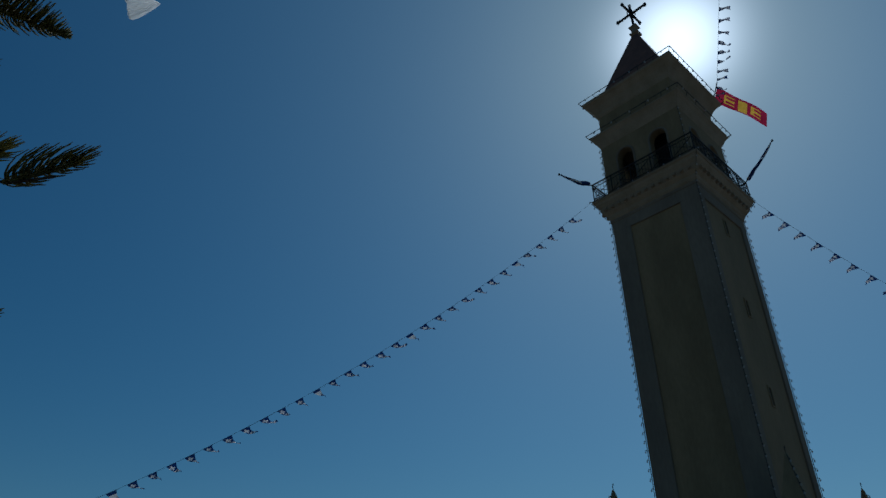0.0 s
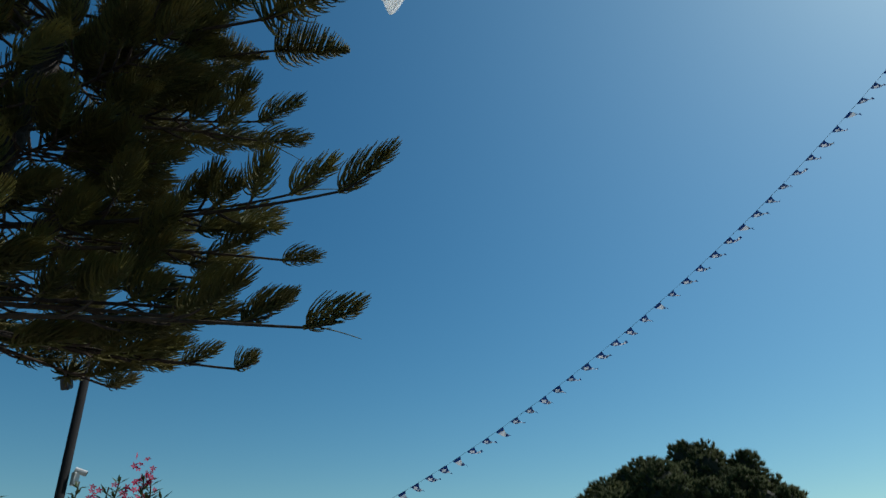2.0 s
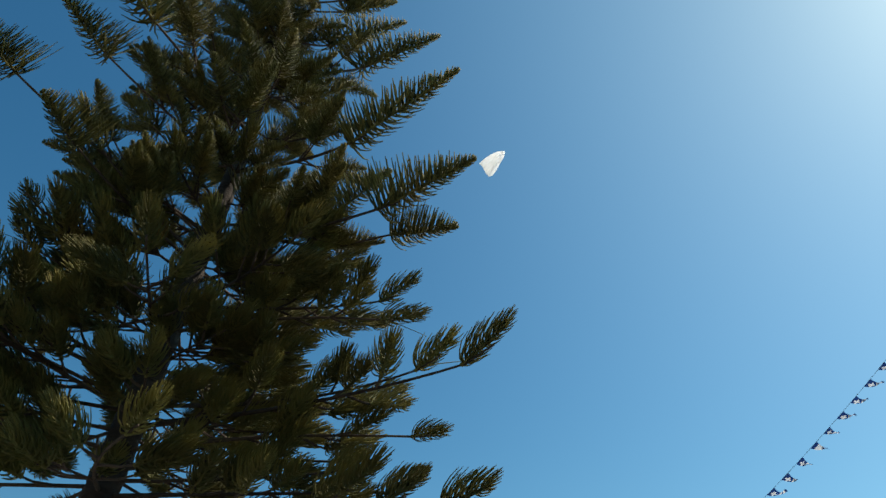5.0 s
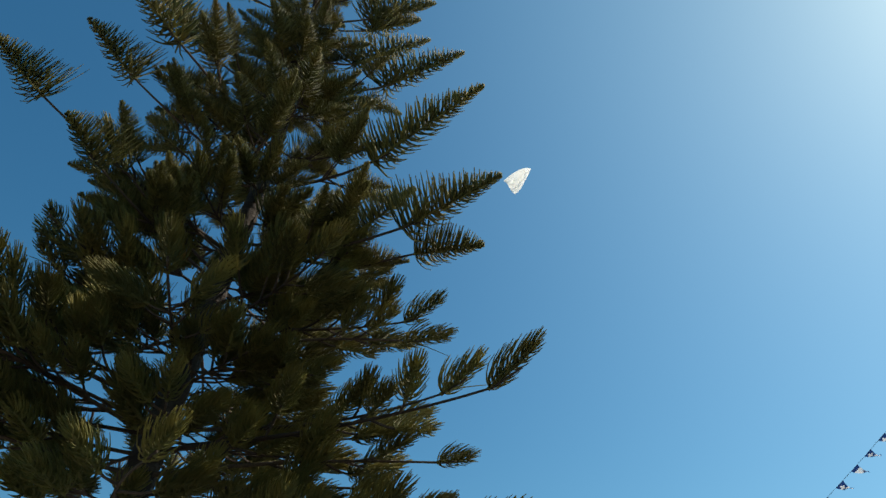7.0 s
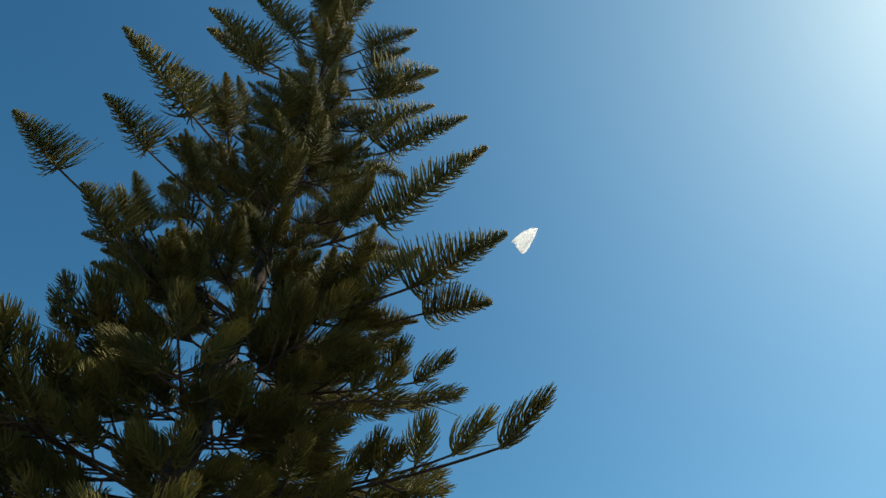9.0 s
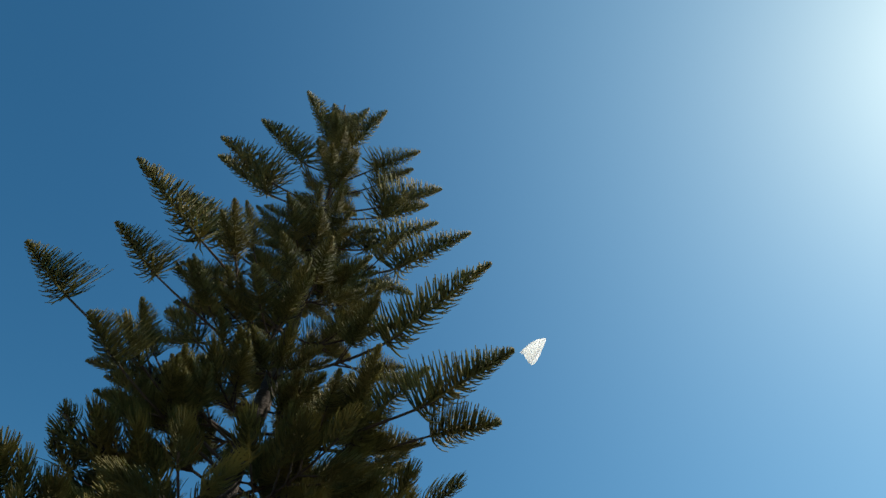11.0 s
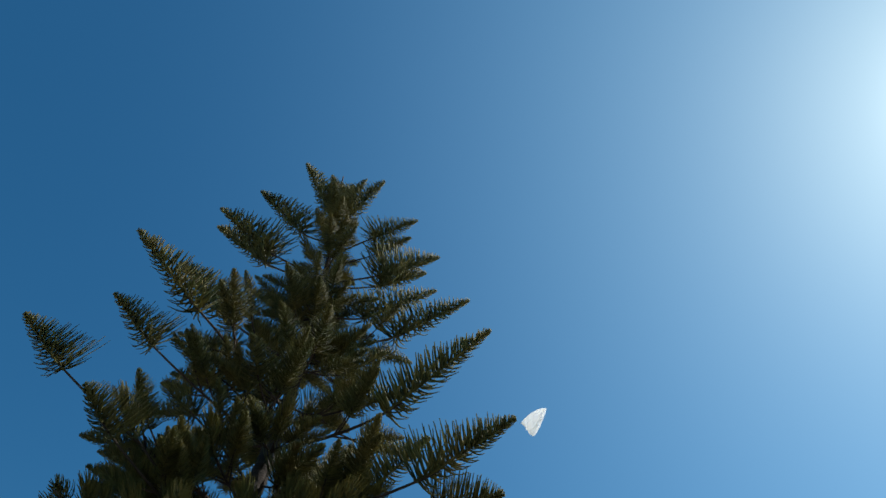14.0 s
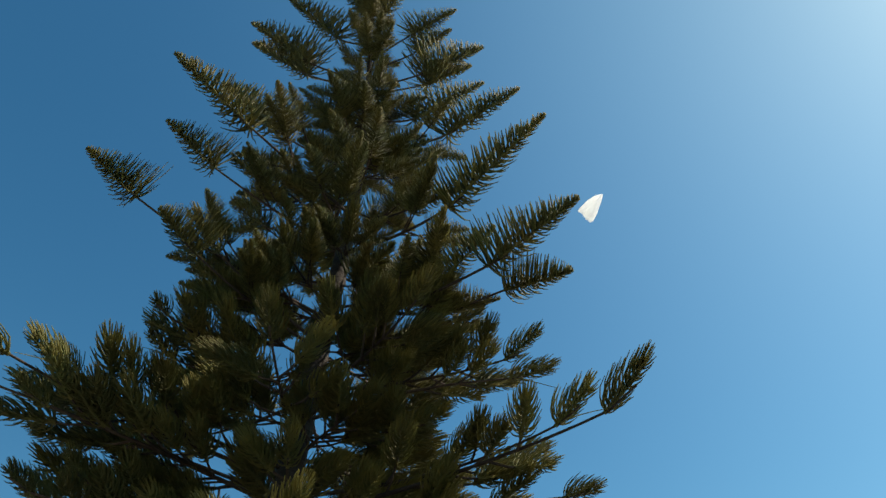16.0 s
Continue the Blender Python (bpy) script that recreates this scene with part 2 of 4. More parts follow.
# stepped base with its cornices
part("base", lofted(bmesh.new(), [(4.75, 0), (4.75, 3.9), (4.8, 4.0), (4.95, 4.15), (5.1, 4.38), (5.2, 4.45), (5.2, 4.6), (4.3, 4.68), (4.22, 4.7), (4.22, 4.86), (4.3, 4.95), (4.45, 5.2), (4.55, 5.28), (4.55, 5.4), (3.95, 5.42), (3.95, 5.7), (2.3, 5.75)]), M_CORNICE, tower, "stepped base with moulded cornices")
part("shaft", lofted(bmesh.new(), [(SHAFT - 0.07, 5.7), (SHAFT - 0.07, 20.3)]), M_PLASTER, tower, "tall shaft of cream plaster")
for sx in (-1, 1):
    for sy in (-1, 1):
        bm = bmesh.new()
        xs, ys = sorted((sx * SHAFT, sx * (SHAFT - 0.5))), sorted((sy * SHAFT, sy * (SHAFT - 0.92)))
        box(bm, xs[0], xs[1], ys[0], ys[1], 5.72, 20.25, 0.03)
        part("corner_pilaster", bm, M_PALE, tower, "pale grey corner strip")
part("top_band", lofted(bmesh.new(), [(SHAFT + 0.004, 19.75), (SHAFT + 0.004, 20.3), (SHAFT + 0.05, 20.34), (SHAFT + 0.05, 20.45)]), M_PALE, tower)
# slit windows on the two faces that carry them: a thin stone surround, the opening's shade put into a near-black panel
for turn in (0, math.pi):
    for z in (11.2, 15.0, 19.0):
        bm = bmesh.new()
        m = Matrix.Rotation(turn, 4, "Z")
        box(bm, -0.16, -0.09, -SHAFT + 0.03, -SHAFT + 0.16, z - 0.36, z + 0.36)
        box(bm, 0.09, 0.16, -SHAFT + 0.03, -SHAFT + 0.16, z - 0.36, z + 0.36)
        box(bm, -0.16, 0.16, -SHAFT + 0.03, -SHAFT + 0.16, z + 0.36, z + 0.43)
        box(bm, -0.16, 0.16, -SHAFT + 0.03, -SHAFT + 0.16, z - 0.43, z - 0.36)
        bm.transform(m)
        slit = part("slit_window", bm, M_PLASTER, tower)
        bm = bmesh.new()
        box(bm, -0.09, 0.09, -SHAFT + 0.066, -SHAFT + 0.10, z - 0.36, z + 0.36)
        bm.transform(m)
        part("shade_panel", bm, M_OPENING_SHADE, slit, "near-black panel standing for a shaded slit opening")
part("balcony_cornice", lofted(bmesh.new(), [(SHAFT + 0.02, 20.45), (SHAFT + 0.1, 20.55), (SHAFT + 0.12, 20.72), (SHAFT + 0.26, 20.86), (SHAFT + 0.3, 20.98), (SHAFT + 0.34, 21.12), (SHAFT + 0.46, 21.3), (BALCONY - 0.08, 21.4), (BALCONY - 0.06, 21.45)]), M_CORNICE, tower, "stained cream moulded cornice under the balcony")
part("balcony_slab", lofted(bmesh.new(), [(BALCONY - 0.03, 21.45), (BALCONY, 21.48), (BALCONY, 21.6), (BALCONY - 0.05, 21.63)]), M_CORNICE, tower)
# small blocks under the cornice
dent = bmesh.new()
box(dent, -0.07, 0.07, -0.09, 0.09, -0.07, 0.07, 0.01)
dent_me = bpy.data.meshes.new("dentil")
dent.to_mesh(dent_me)
dent.free()
for turn in range(4):
    for k in range(13):
        o = part_mesh("dentil", dent_me, M_CORNICE, tower)
        o.matrix_local = Matrix.Rotation(turn * math.pi / 2, 4, "Z") @ Matrix.Translation((-2.16 + 0.36 * k, -(SHAFT + 0.34), 20.98))
# belfry with two arches on each side
BELL = 2.14
for k in range(4):
    bm = bmesh.new()
    wall_arched(bm, 2 * BELL if k % 2 else 2 * BELL - 0.8, 21.6, 25.05, 0.4, (-0.9, 0.9), 0.42, 21.75, 23.8, k * math.pi / 2, BELL)
    belf = part("belfry_wall", bm, M_PLASTER, tower, "cream belfry wall with two round arches")
    for c in (-0.9, 0.9):
        bm = bmesh.new()
        pts = [Vector((c - 0.47, 0, 21.75)), Vector((c - 0.47, 0, 23.8))] + [Vector((c - 0.47 * math.cos(a * math.pi / 12), 0, 23.8 + 0.47 * math.sin(a * math.pi / 12))) for a in range(1, 12)] + [Vector((c + 0.47, 0, 23.8)), Vector((c + 0.47, 0, 21.75))]
        tube(bm, pts, 0.055, 6)
        bm.transform(Matrix.Rotation(k * math.pi / 2, 4, "Z") @ Matrix.Translation((0, -BELL, 0)))
        part("arch_moulding", bm, M_PALE, belf)
# solid block behind the arches, the chamber's shade put into its colour
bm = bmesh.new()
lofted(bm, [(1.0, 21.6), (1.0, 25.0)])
part("belfry_shade_block", bm, M_OPENING_SHADE, tower, "near-black block standing for the shaded inside of the belfry")
for sx in (-1.42, 1.42):
    bm = bmesh.new()
    pr = [(0.02, 24.2), (0.12, 24.18), (0.2, 24.05), (0.24, 23.8), (0.3, 23.55), (0.4, 23.4)]
    rings = [[bm.verts.new((sx + r * math.cos(2 * math.pi * k / 16), r * math.sin(2 * math.pi * k / 16), z)) for k in range(16)] for r, z in pr]
    for a, b in zip(rings, rings[1:]):
        for k in range(16):
            bm.faces.new((a[k], a[(k + 1) % 16], b[(k + 1) % 16], b[k]))
    part("bell", bm, M_BRONZE, tower, "bronze bell hanging in the belfry", True)
part("lower_eave", lofted(bmesh.new(), [(BELL + 0.004, 24.9), (BELL + 0.05, 25.0), (BELL + 0.1, 25.1), (BELL + 0.2, 25.35), (2.45, 25.52), (2.5, 25.56), (2.5, 25.64), (2.1, 25.72)]), M_CORNICE, tower, "moulded lower eave")
part("attic", lofted(bmesh.new(), [(2.06, 25.66), (2.06, 27.2)]), M_PLASTER, tower)
part("upper_eave", lofted(bmesh.new(), [(2.06, 27.0), (2.12, 27.1), (2.16, 27.25), (2.32, 27.55), (2.5, 27.78), (2.58, 27.84), (2.6, 27.88), (2.6, 28.0), (2.3, 28.05)]), M_CORNICE, tower, "moulded upper eave")
roof = part("roof", lofted(bmesh.new(), [(2.02, 28.03), (1.98, 28.1), (0.2, 33.3), (0.12, 33.45)]), M_TILE, tower, "steep pyramid roof of red tiles")
fin = part("finial", lofted(bmesh.new(), [(0.12, 33.4), (0.26, 33.47), (0.26, 33.57), (0.16, 33.65), (0.14, 33.95), (0.24, 34.05), (0.24, 34.12), (0.05, 34.2)]), M_CORNICE, tower)
# wrought cross with flared ends and lamps along the arms
cross = thing("roof_cross", TOWER @ Matrix.Translation((0, 0, 34.18)), "ornate iron cross with small lamps on the spire", "cross")
bm = bmesh.new()
tube(bm, [(0, 0, 0), (0, 0, 1.85)], 0.08, 8)
tube(bm, [(0, 0, 1.8), (0, 0, 1.9)], 0.09, 8)
part("upright", bm, M_IRON, cross)
for way in (Vector((1, 0, 0)), Vector((0, 1, 0))):
    bm = bmesh.new()
    c = Vector((0, 0, 1.15))
    tube(bm, [c - way * 0.92, c + way * 0.92], 0.075, 8)
    for q in (-0.92, 0.92):
        tube(bm, [c + way * q - Vector((0, 0, 0.13)), c + way * q, c + way * q + Vector((0, 0, 0.13))], [0.06, 0.11, 0.06], 6)
    part("arm", bm, M_IRON, cross)
    for q in (-0.85, -0.62, -0.4, 0.4, 0.62, 0.85):
        bm = bmesh.new()
        bmesh.ops.create_uvsphere(bm, u_segments=8, v_segments=6, radius=0.05, matrix=Matrix.Translation(c + way * q + Vector((0, 0, -0.08))))
        part("bulb", bm, M_BULB, cross)
bm = bmesh.new()
ring_bar(bm, (0, 0, 1.15), Vector((0.7, 0.7, 0)), Vector((0, 0, 1)), 0.24, 0.03)
ring_bar(bm, (0, 0, 1.15), Vector((0.7, -0.7, 0)), Vector((0, 0, 1)), 0.24, 0.03)
part("scrollwork", bm, M_IRON, cross)


def railing_side(length, height):
    """One side of a wrought-iron balustrade: rails, posts, uprights and rings."""
    bm = bmesh.new()
    h = length / 2
    tube(bm, [(-h, 0, height), (h, 0, height)], 0.035, 6)
    tube(bm, [(-h, 0, 0.12), (h, 0, 0.12)], 0.022, 6)
    tube(bm, [(-h, 0, height - 0.2), (h, 0, height - 0.2)], 0.018, 6)
    n = 5
    for k in range(n + 1):
        x = -h + length * k / n
        tube(bm, [(x, 0, 0), (x, 0, height + 0.04)], 0.03, 6)
        if k < n:
            w = length / n
            for i in range(1, 7):
                tube(bm, [(x + w * i / 7, 0, 0.12), (x + w * i / 7, 0, height - 0.2)], 0.011, 4)
                ring_bar(bm, (x + w * (i - 0.5) / 7 + 0.02, 0, height - 0.1), Vector((1, 0, 0)), Vector((0, 0, 1)), 0.065, 0.009, 8)
            tube(bm, [(x + 0.05, 0, 0.16), (x + w - 0.05, 0, height - 0.24)], 0.016, 5)
            tube(bm, [(x + w - 0.05, 0, 0.16), (x + 0.05, 0, height - 0.24)], 0.016, 5)
    return bm


rail = thing("balcony_railing", TOWER @ Matrix.Translation((0, 0, 21.63)), "black wrought-iron railing round the tower balcony", "railing")
side_me = None
for k in range(4):
    if side_me is None:
        o = part("railing_side", railing_side(2 * (BALCONY - 0.1), 1.0), M_IRON, rail)
        side_me = o.data
    else:
        o = part_mesh("railing_side", side_me, M_IRON, rail)
    o.matrix_local = Matrix.Rotation(k * math.pi / 2, 4, "Z") @ Matrix.Translation((0, -(BALCONY - 0.1), 0))

# pinnacles on the base corners
def pinnacle_parts(parent):
    part("plinth", lofted(bmesh.new(), [(0.62, 0), (0.62, 0.12), (0.42, 0.2), (0.32, 0.3), (0.3, 0.36), (0.34, 0.42), (0.46, 0.5), (0.47, 0.56)]), M_CORNICE, parent)
    part("spire", lofted(bmesh.new(), [(0.46, 0.56), (0.44, 0.62), (0.05, 2.35), (0.0, 2.5)], False), M_PLASTER, parent, "slender plaster spire")
    bm = bmesh.new()
    tube(bm, [(0, 0, 2.4), (0, 0, 2.62), (0.05, 0, 2.68), (0.07, 0, 2.62)], 0.014, 5)
    part("spike", bm, M_IRON, parent)


pin = thing("pinnacle", TOWER @ Matrix.Translation((-3.27, -3.27, 5.7)), "plaster pyramid pinnacle on a corner of the tower base", "pinnacle", "pinnacles round the tower")
pinnacle_parts(pin)
for sx, sy in ((-1, 1), (1, -1), (1, 1)):
    copy_thing(pin, TOWER @ Matrix.Translation((3.27 * sx, 3.27 * sy, 5.7)))

# festoon lamps: a bulb hangs on a small hooked bracket
bm = bmesh.new()
tube(bm, [(0, 0, -0.05), (0.03, 0, 0.03), (0.09, 0, 0.05), (0.13, 0, -0.02)], 0.02, 4, False)
LAMP_HOOK = bpy.data.meshes.new("hook")
bm.to_mesh(LAMP_HOOK)
bm.free()
bm = bmesh.new()
bmesh.ops.create_uvsphere(bm, u_segments=8, v_segments=6, radius=0.046, matrix=Matrix.Translation((0.13, 0, -0.07)) @ Matrix.Diagonal((1, 1, 1.3, 1)))
LAMP_BULB = bpy.data.meshes.new("bulb")
bm.to_mesh(LAMP_BULB)
bm.free()


def festoon(points, spacing, outward, label):
    """A cable along points with bulbs on hooks that stand out along the given way."""
    points = [Vector(p) for p in points]
    root = thing("light_string", Matrix.Translation(points[0]), label, "string lights", "festoon lamps on the tower")
    bm = bmesh.new()
    tube(bm, [p - points[0] for p in points], 0.014, 5)
    part("cable", bm, M_CABLE, root)
    a = math.atan2(outward.y, outward.x)
    left = 0.0
    for p, q in zip(points, points[1:]):
        run = (q - p).length
        s = left
        while s < run:
            m = Matrix.Translation(p.lerp(q, s / run) - points[0]) @ Matrix.Rotation(a, 4, "Z") @ Matrix.Diagonal((0.6, 0.75, 0.75, 1))
            h = part_mesh("hook", LAMP_HOOK, M_CABLE, root)
            h.matrix_local = m
            b = part_mesh("bulb", LAMP_BULB, M_BULB, root)
            b.matrix_local = m
            s += spacing
        left = s - run


def tw(x, y, z):
    return TOWER @ Vector((x, y, z))


for sx, sy in ((-1, 1), (-1, -1), (1, -1)):
    out = (TOWER.to_3x3() @ Vector((sx, sy, 0))).normalized()
    festoon([tw(sx * (SHAFT + 0.02), sy * (SHAFT + 0.02), 6.0), tw(sx * (SHAFT + 0.02), sy * (SHAFT + 0.02), 20.5), tw(sx * (BALCONY + 0.02), sy * (BALCONY + 0.02), 21.5)], 0.36, out, "string of frosted bulbs on hooks up a tower corner")
    festoon([tw(sx * (BELL + 0.02), sy * (BELL + 0.02), 22.6), tw(sx * (BELL + 0.02), sy * (BELL + 0.02), 24.9)], 0.36, out, "string of frosted bulbs on hooks up a belfry corner")
    festoon([tw(sx * 3.72, sy * 3.72, 6.3), tw(sx * 3.3, sy * 3.3, 8.1)], 0.28, out, "string of frosted bulbs on hooks up a pinnacle edge")
for a, b in (((-1, 1), (-1, -1)), ((-1, -1), (1, -1))):
    nrm = (TOWER.to_3x3() @ Vector(((a[0] + b[0]) / 2, (a[1] + b[1]) / 2, 0))).normalized()
    festoon([tw(a[0] * 2.78, a[1] * 2.78, 21.56), tw(b[0] * 2.78, b[1] * 2.78, 21.56)], 0.8, nrm, "string of frosted bulbs along the balcony edge")
    festoon([tw(a[0] * 4.45, a[1] * 4.45, 4.95), tw(b[0] * 4.45, b[1] * 4.45, 4.95)], 0.5, nrm, "string of frosted bulbs under a base cornice")


def lamp_frame(half, z, rise, reach, label):
    """Low rail of cable on iron arms round an eave, with lamps."""
    root = thing("eave_lamp_rail", TOWER @ Matrix.Translation((0, 0, z)), label, "lamp rail", "lamp rails round the tower eaves")
    h = half + reach
    c = [(-h, -h), (h, -h), (h, h), (-h, h)]
    bm = bmesh.new()
    tube(bm, [(x, y, rise) for x, y in c + c[:1]], 0.022, 5)
    part("rail", bm, M_CABLE, root)
    for k in range(4):
        p, q = Vector((*c[k], rise)), Vector((*c[(k + 1) % 4], rise))
        for i in range(6):
            s = p.lerp(q, i / 6)
            f = half / h
            bm = bmesh.new()
            tube(bm, [(s.x * f, s.y * f, 0), s], 0.016, 4)
            part("arm", bm, M_CABLE, root)
        n = int((q - p).length / 0.9)
        for i in range(n):
            s = p.lerp(q, (i + 0.5) / n)
            o = part_mesh("bulb", LAMP_BULB, M_BULB, root)
            o.matrix_local = Matrix.Translation(s + Vector((-0.16, 0, 0)))


lamp_frame(2.5, 25.62, 0.16, 0.12, "thin lamp rail round the lower eave")
lamp_frame(2.6, 27.96, 0.16, 0.12, "thin lamp rail round the upper eave")
lamp_frame(5.2, 4.58, 0.28, 0.2, "thin lamp rail round the base eave")


# ---- flags on the tower ----
def furled(name, base, tip, label):
    """A pole that leans out from the railing with a furled blue and white flag round it."""
    base, tip = Vector(base), Vector(tip)
    root = thing(name, Matrix.Translation(base), label, "flag", "furled flags on the balcony")
    d = tip - base
    bm = bmesh.new()
    tube(bm, [-d * 0.08, d], [0.03, 0.022], 7)
    bmesh.ops.create_uvsphere(bm, u_segments=8, v_segments=6, radius=0.06, matrix=Matrix.Translation(d))
    part("pole", bm, M_POST, root)
    side = d.cross(Vector((0, 0, 1))).normalized()
    for k, mat in ((0, M_BLUE), (1, M_WHITE), (2, M_BLUE)):
        bm = bmesh.new()
        pts, rad = [], []
        for i in range(15):
            u = i / 14
            sag = 0.16 * math.sin(math.pi * min(u * 1.1, 1)) * (1 - u * 0.5)
            pts.append(d * (0.94 - 0.86 * u) + Vector((0, 0, -sag * (0.4 + 0.3 * k))) + side * 0.06 * math.sin(5 * u + k * 2.1))
            rad.append((0.02 + (0.05 if mat is M_WHITE else 0.085) * u) * (0.75 + 0.25 * math.sin(9 * u + k)))
        tube(bm, pts, rad, 7)
        part("cloth", bm, mat, root, smooth=True)


furled("furled_flag", tw(-BALCONY + 0.1, BALCONY - 0.1, 22.6), tw(-BALCONY + 0.1, BALCONY - 0.1, 22.6) + Vector((-1.5, 0.3, 0.95)), "furled blue and white flag on a pole over the balcony corner")
furled("furled_flag", tw(BALCONY - 0.1, -BALCONY + 0.1, 22.7), tw(BALCONY - 0.1, -BALCONY + 0.1, 22.7) + Vector((1.45, -0.85, 1.95)), "furled dark blue flag on a pole leaning out of the balcony")

flag = thing("church_flag", Matrix.Translation(tw(2.5, -2.5, 28.0)), "maroon and yellow church flag flying from a slanting pole", "flag")
fp0, fp1 = Vector((-0.5, 0.25, -0.75)), Vector((0.2, -0.1, 1.45))
bm = bmesh.new()
tube(bm, [fp0, fp1], 0.03, 7)
part("pole", bm, M_POST, flag)
bm = bmesh.new()
NU, NV = 30, 14
fly, hoist = Vector((2.35, 0.25, -1.75)), (fp0 - fp1) * 0.45
grid = []
for i in range(NU + 1):
    u = i / NU
    row = []
    for j in range(NV + 1):
        v = j / NV
        p = fp1 * 0.82 + fly * u + hoist * v * (1 - 0.55 * u) + Vector((0.18, 0.5, 0.30)) * math.sin(6.5 * u + 1.2 * v) * u * 0.55 + Vector((0, 0, -0.35)) * u * v
        row.append(bm.verts.new(p))
    grid.append(row)


def flag_colour(u, v):
    if 0.42 < u < 0.6 and 0.12 < v < 0.9:
        return 1
    for cu in (0.25, 0.77):
        a, b = u - cu, abs(v - 0.5)
        if -0.1 < a < 0.1 and b < 0.32 and (a < -0.04 or b < 0.06 or b > 0.22):
            return 1
    return 0


for i in range(NU):
    for j in range(NV):
        f = bm.faces.new((grid[i][j], grid[i + 1][j], grid[i + 1][j + 1], grid[i][j + 1]))
        f.material_index = flag_colour((i + 0.5) / NU, (j + 0.5) / NV)
part("cloth", bm, [M_MAROON, M_YELLOW], flag, "maroon cloth with yellow shapes", True)


# ---- bunting ----
def pennant_mesh(seed, calm=False):
    """A triangular pennant in blue and white stripes, its point blown to one side."""
    rnd = random.Random(seed)
    bm = bmesh.new()
    n, w, h = 9, 0.38 if calm else 0.34, 0.52
    blow, lift, ph = rnd.uniform(0.16, 0.40), rnd.uniform(0.15, 0.4), rnd.uniform(0, 6)
    if calm:
        blow, lift = rnd.uniform(-0.2, 0.05), 0.05
    rows = []
    for i in range(n + 1):
        v = i / n
        half = w / 2 * (1 - v) + 0.004
        drop = -h * v * (1 - lift * v)
        rows.append([bm.verts.new((x * half + blow * v * v, 0.10 * v * math.sin(4.5 * v + ph + x) + 0.12 * blow * v, drop + 0.05 * v * math.sin(6 * v + ph + 1.5 * x))) for x in (-1, -0.5, 0, 0.5, 1)])
    plain = seed == 4
    for i in range(n):
        for j in range(4):
            f = bm.faces.new((rows[i][j], rows[i + 1][j], rows[i + 1][j + 1], rows[i][j + 1]))
            if plain:
                f.material_index = 1 if 2 <= i < 6 else 0
            elif i < 4:          # a pale cross in the canton, then stripes
                f.material_index = 1 if (i == 2 and j < 3) or (j == 1 and 0 < i) else 0
            else:
                f.material_index = 1 if i in (5, 7) else 0
    me = bpy.data.meshes.new("pennant")
    bm.to_mesh(me)
    bm.free()
    me.polygons.foreach_set("use_smooth", [True] * len(me.polygons))
    me.materials.append(M_BLUE)
    me.materials.append(M_WHITE)
    return me


PENNANTS = [pennant_mesh(k) for k in range(7)]
CALM = [pennant_mesh(k, True) for k in range(7)]


def bunting(a, b, sag, first, spacing, wind, label, flags=PENNANTS, swing=0.0):
    """A slack cord from a to b with striped pennants."""
    a, b = Vector(a), Vector(b)
    root = thing("bunting", Matrix.Translation(a), label, "bunting", "bunting strung from the tower")
    rnd = random.Random(int(a.x * 10))

    def at(s):
        return (b - a) * s + Vector((0, 0, -4 * sag * s * (1 - s)))
    bm = bmesh.new()
    tube(bm, [at(k / 60) for k in range(61)], 0.006, 4)
    part("cord", bm, M_CABLE, root)
    run, s = (b - a).length, first
    while s < run:
        p, d = at(s / run), (at(s / run + 0.01) - at(s / run)).normalized()
        o = part_mesh("pennant", rnd.choice(flags), None, root)
        flat = math.atan2(d.y, d.x) if (d.x * wind.x + d.y * wind.y) > 0 else math.atan2(-d.y, -d.x)
        dd = d if (d.x * wind.x + d.y * wind.y) > 0 else -d
        tilt = math.atan2(dd.z, math.hypot(dd.x, dd.y))
        o.matrix_local = Matrix.Translation(p) @ Matrix.Rotation(flat, 4, "Z") @ Matrix.Rotation(-tilt, 4, "Y") @ Matrix.Rotation(swing + rnd.uniform(-0.35, 0.35), 4, "X") @ Matrix.Diagonal((*[rnd.uniform(0.9, 1.08)] * 3, 1))
        s += spacing * rnd.uniform(0.94, 1.06)


WIND = Vector((1.0, 0.25, 0))
bunting(tw(-BALCONY, BALCONY, 21.6), (-19.3, 23.0, 3.8), 2.15, 1.4, 0.70, WIND, "slack cord of blue and white striped pennants")
bunting(tw(BALCONY, -BALCONY, 21.5), (26.0, 18.0, 4.0), 1.4, 0.9, 0.80, WIND, "slack cord of blue and white pennants hanging down", CALM)
bunting(tw(2.35, -2.5, 28.15), (0.5, -8.0, 16.0), 0.5, 0.6, 1.0, WIND, "cord of blue and white pennants running overhead", CALM, -1.25)


# ---- the tall pine ----
def trunk_at(z):
    s = min(0.1 * (z - 3.5), 0.59) + 0.09 * step((z - 9.4) / 3.0) - 0.16 * step((z - 12.5) / 6.0)
    return Vector((-6.513 + 0.407 * s, 2.566 + 0.914 * s, z))


def trunk_radius(z):
    return 0.205 * max(1 - z / 18.6, 0.0) ** 1.2 + 0.012 + 0.12 * math.exp(-z * 2.2)


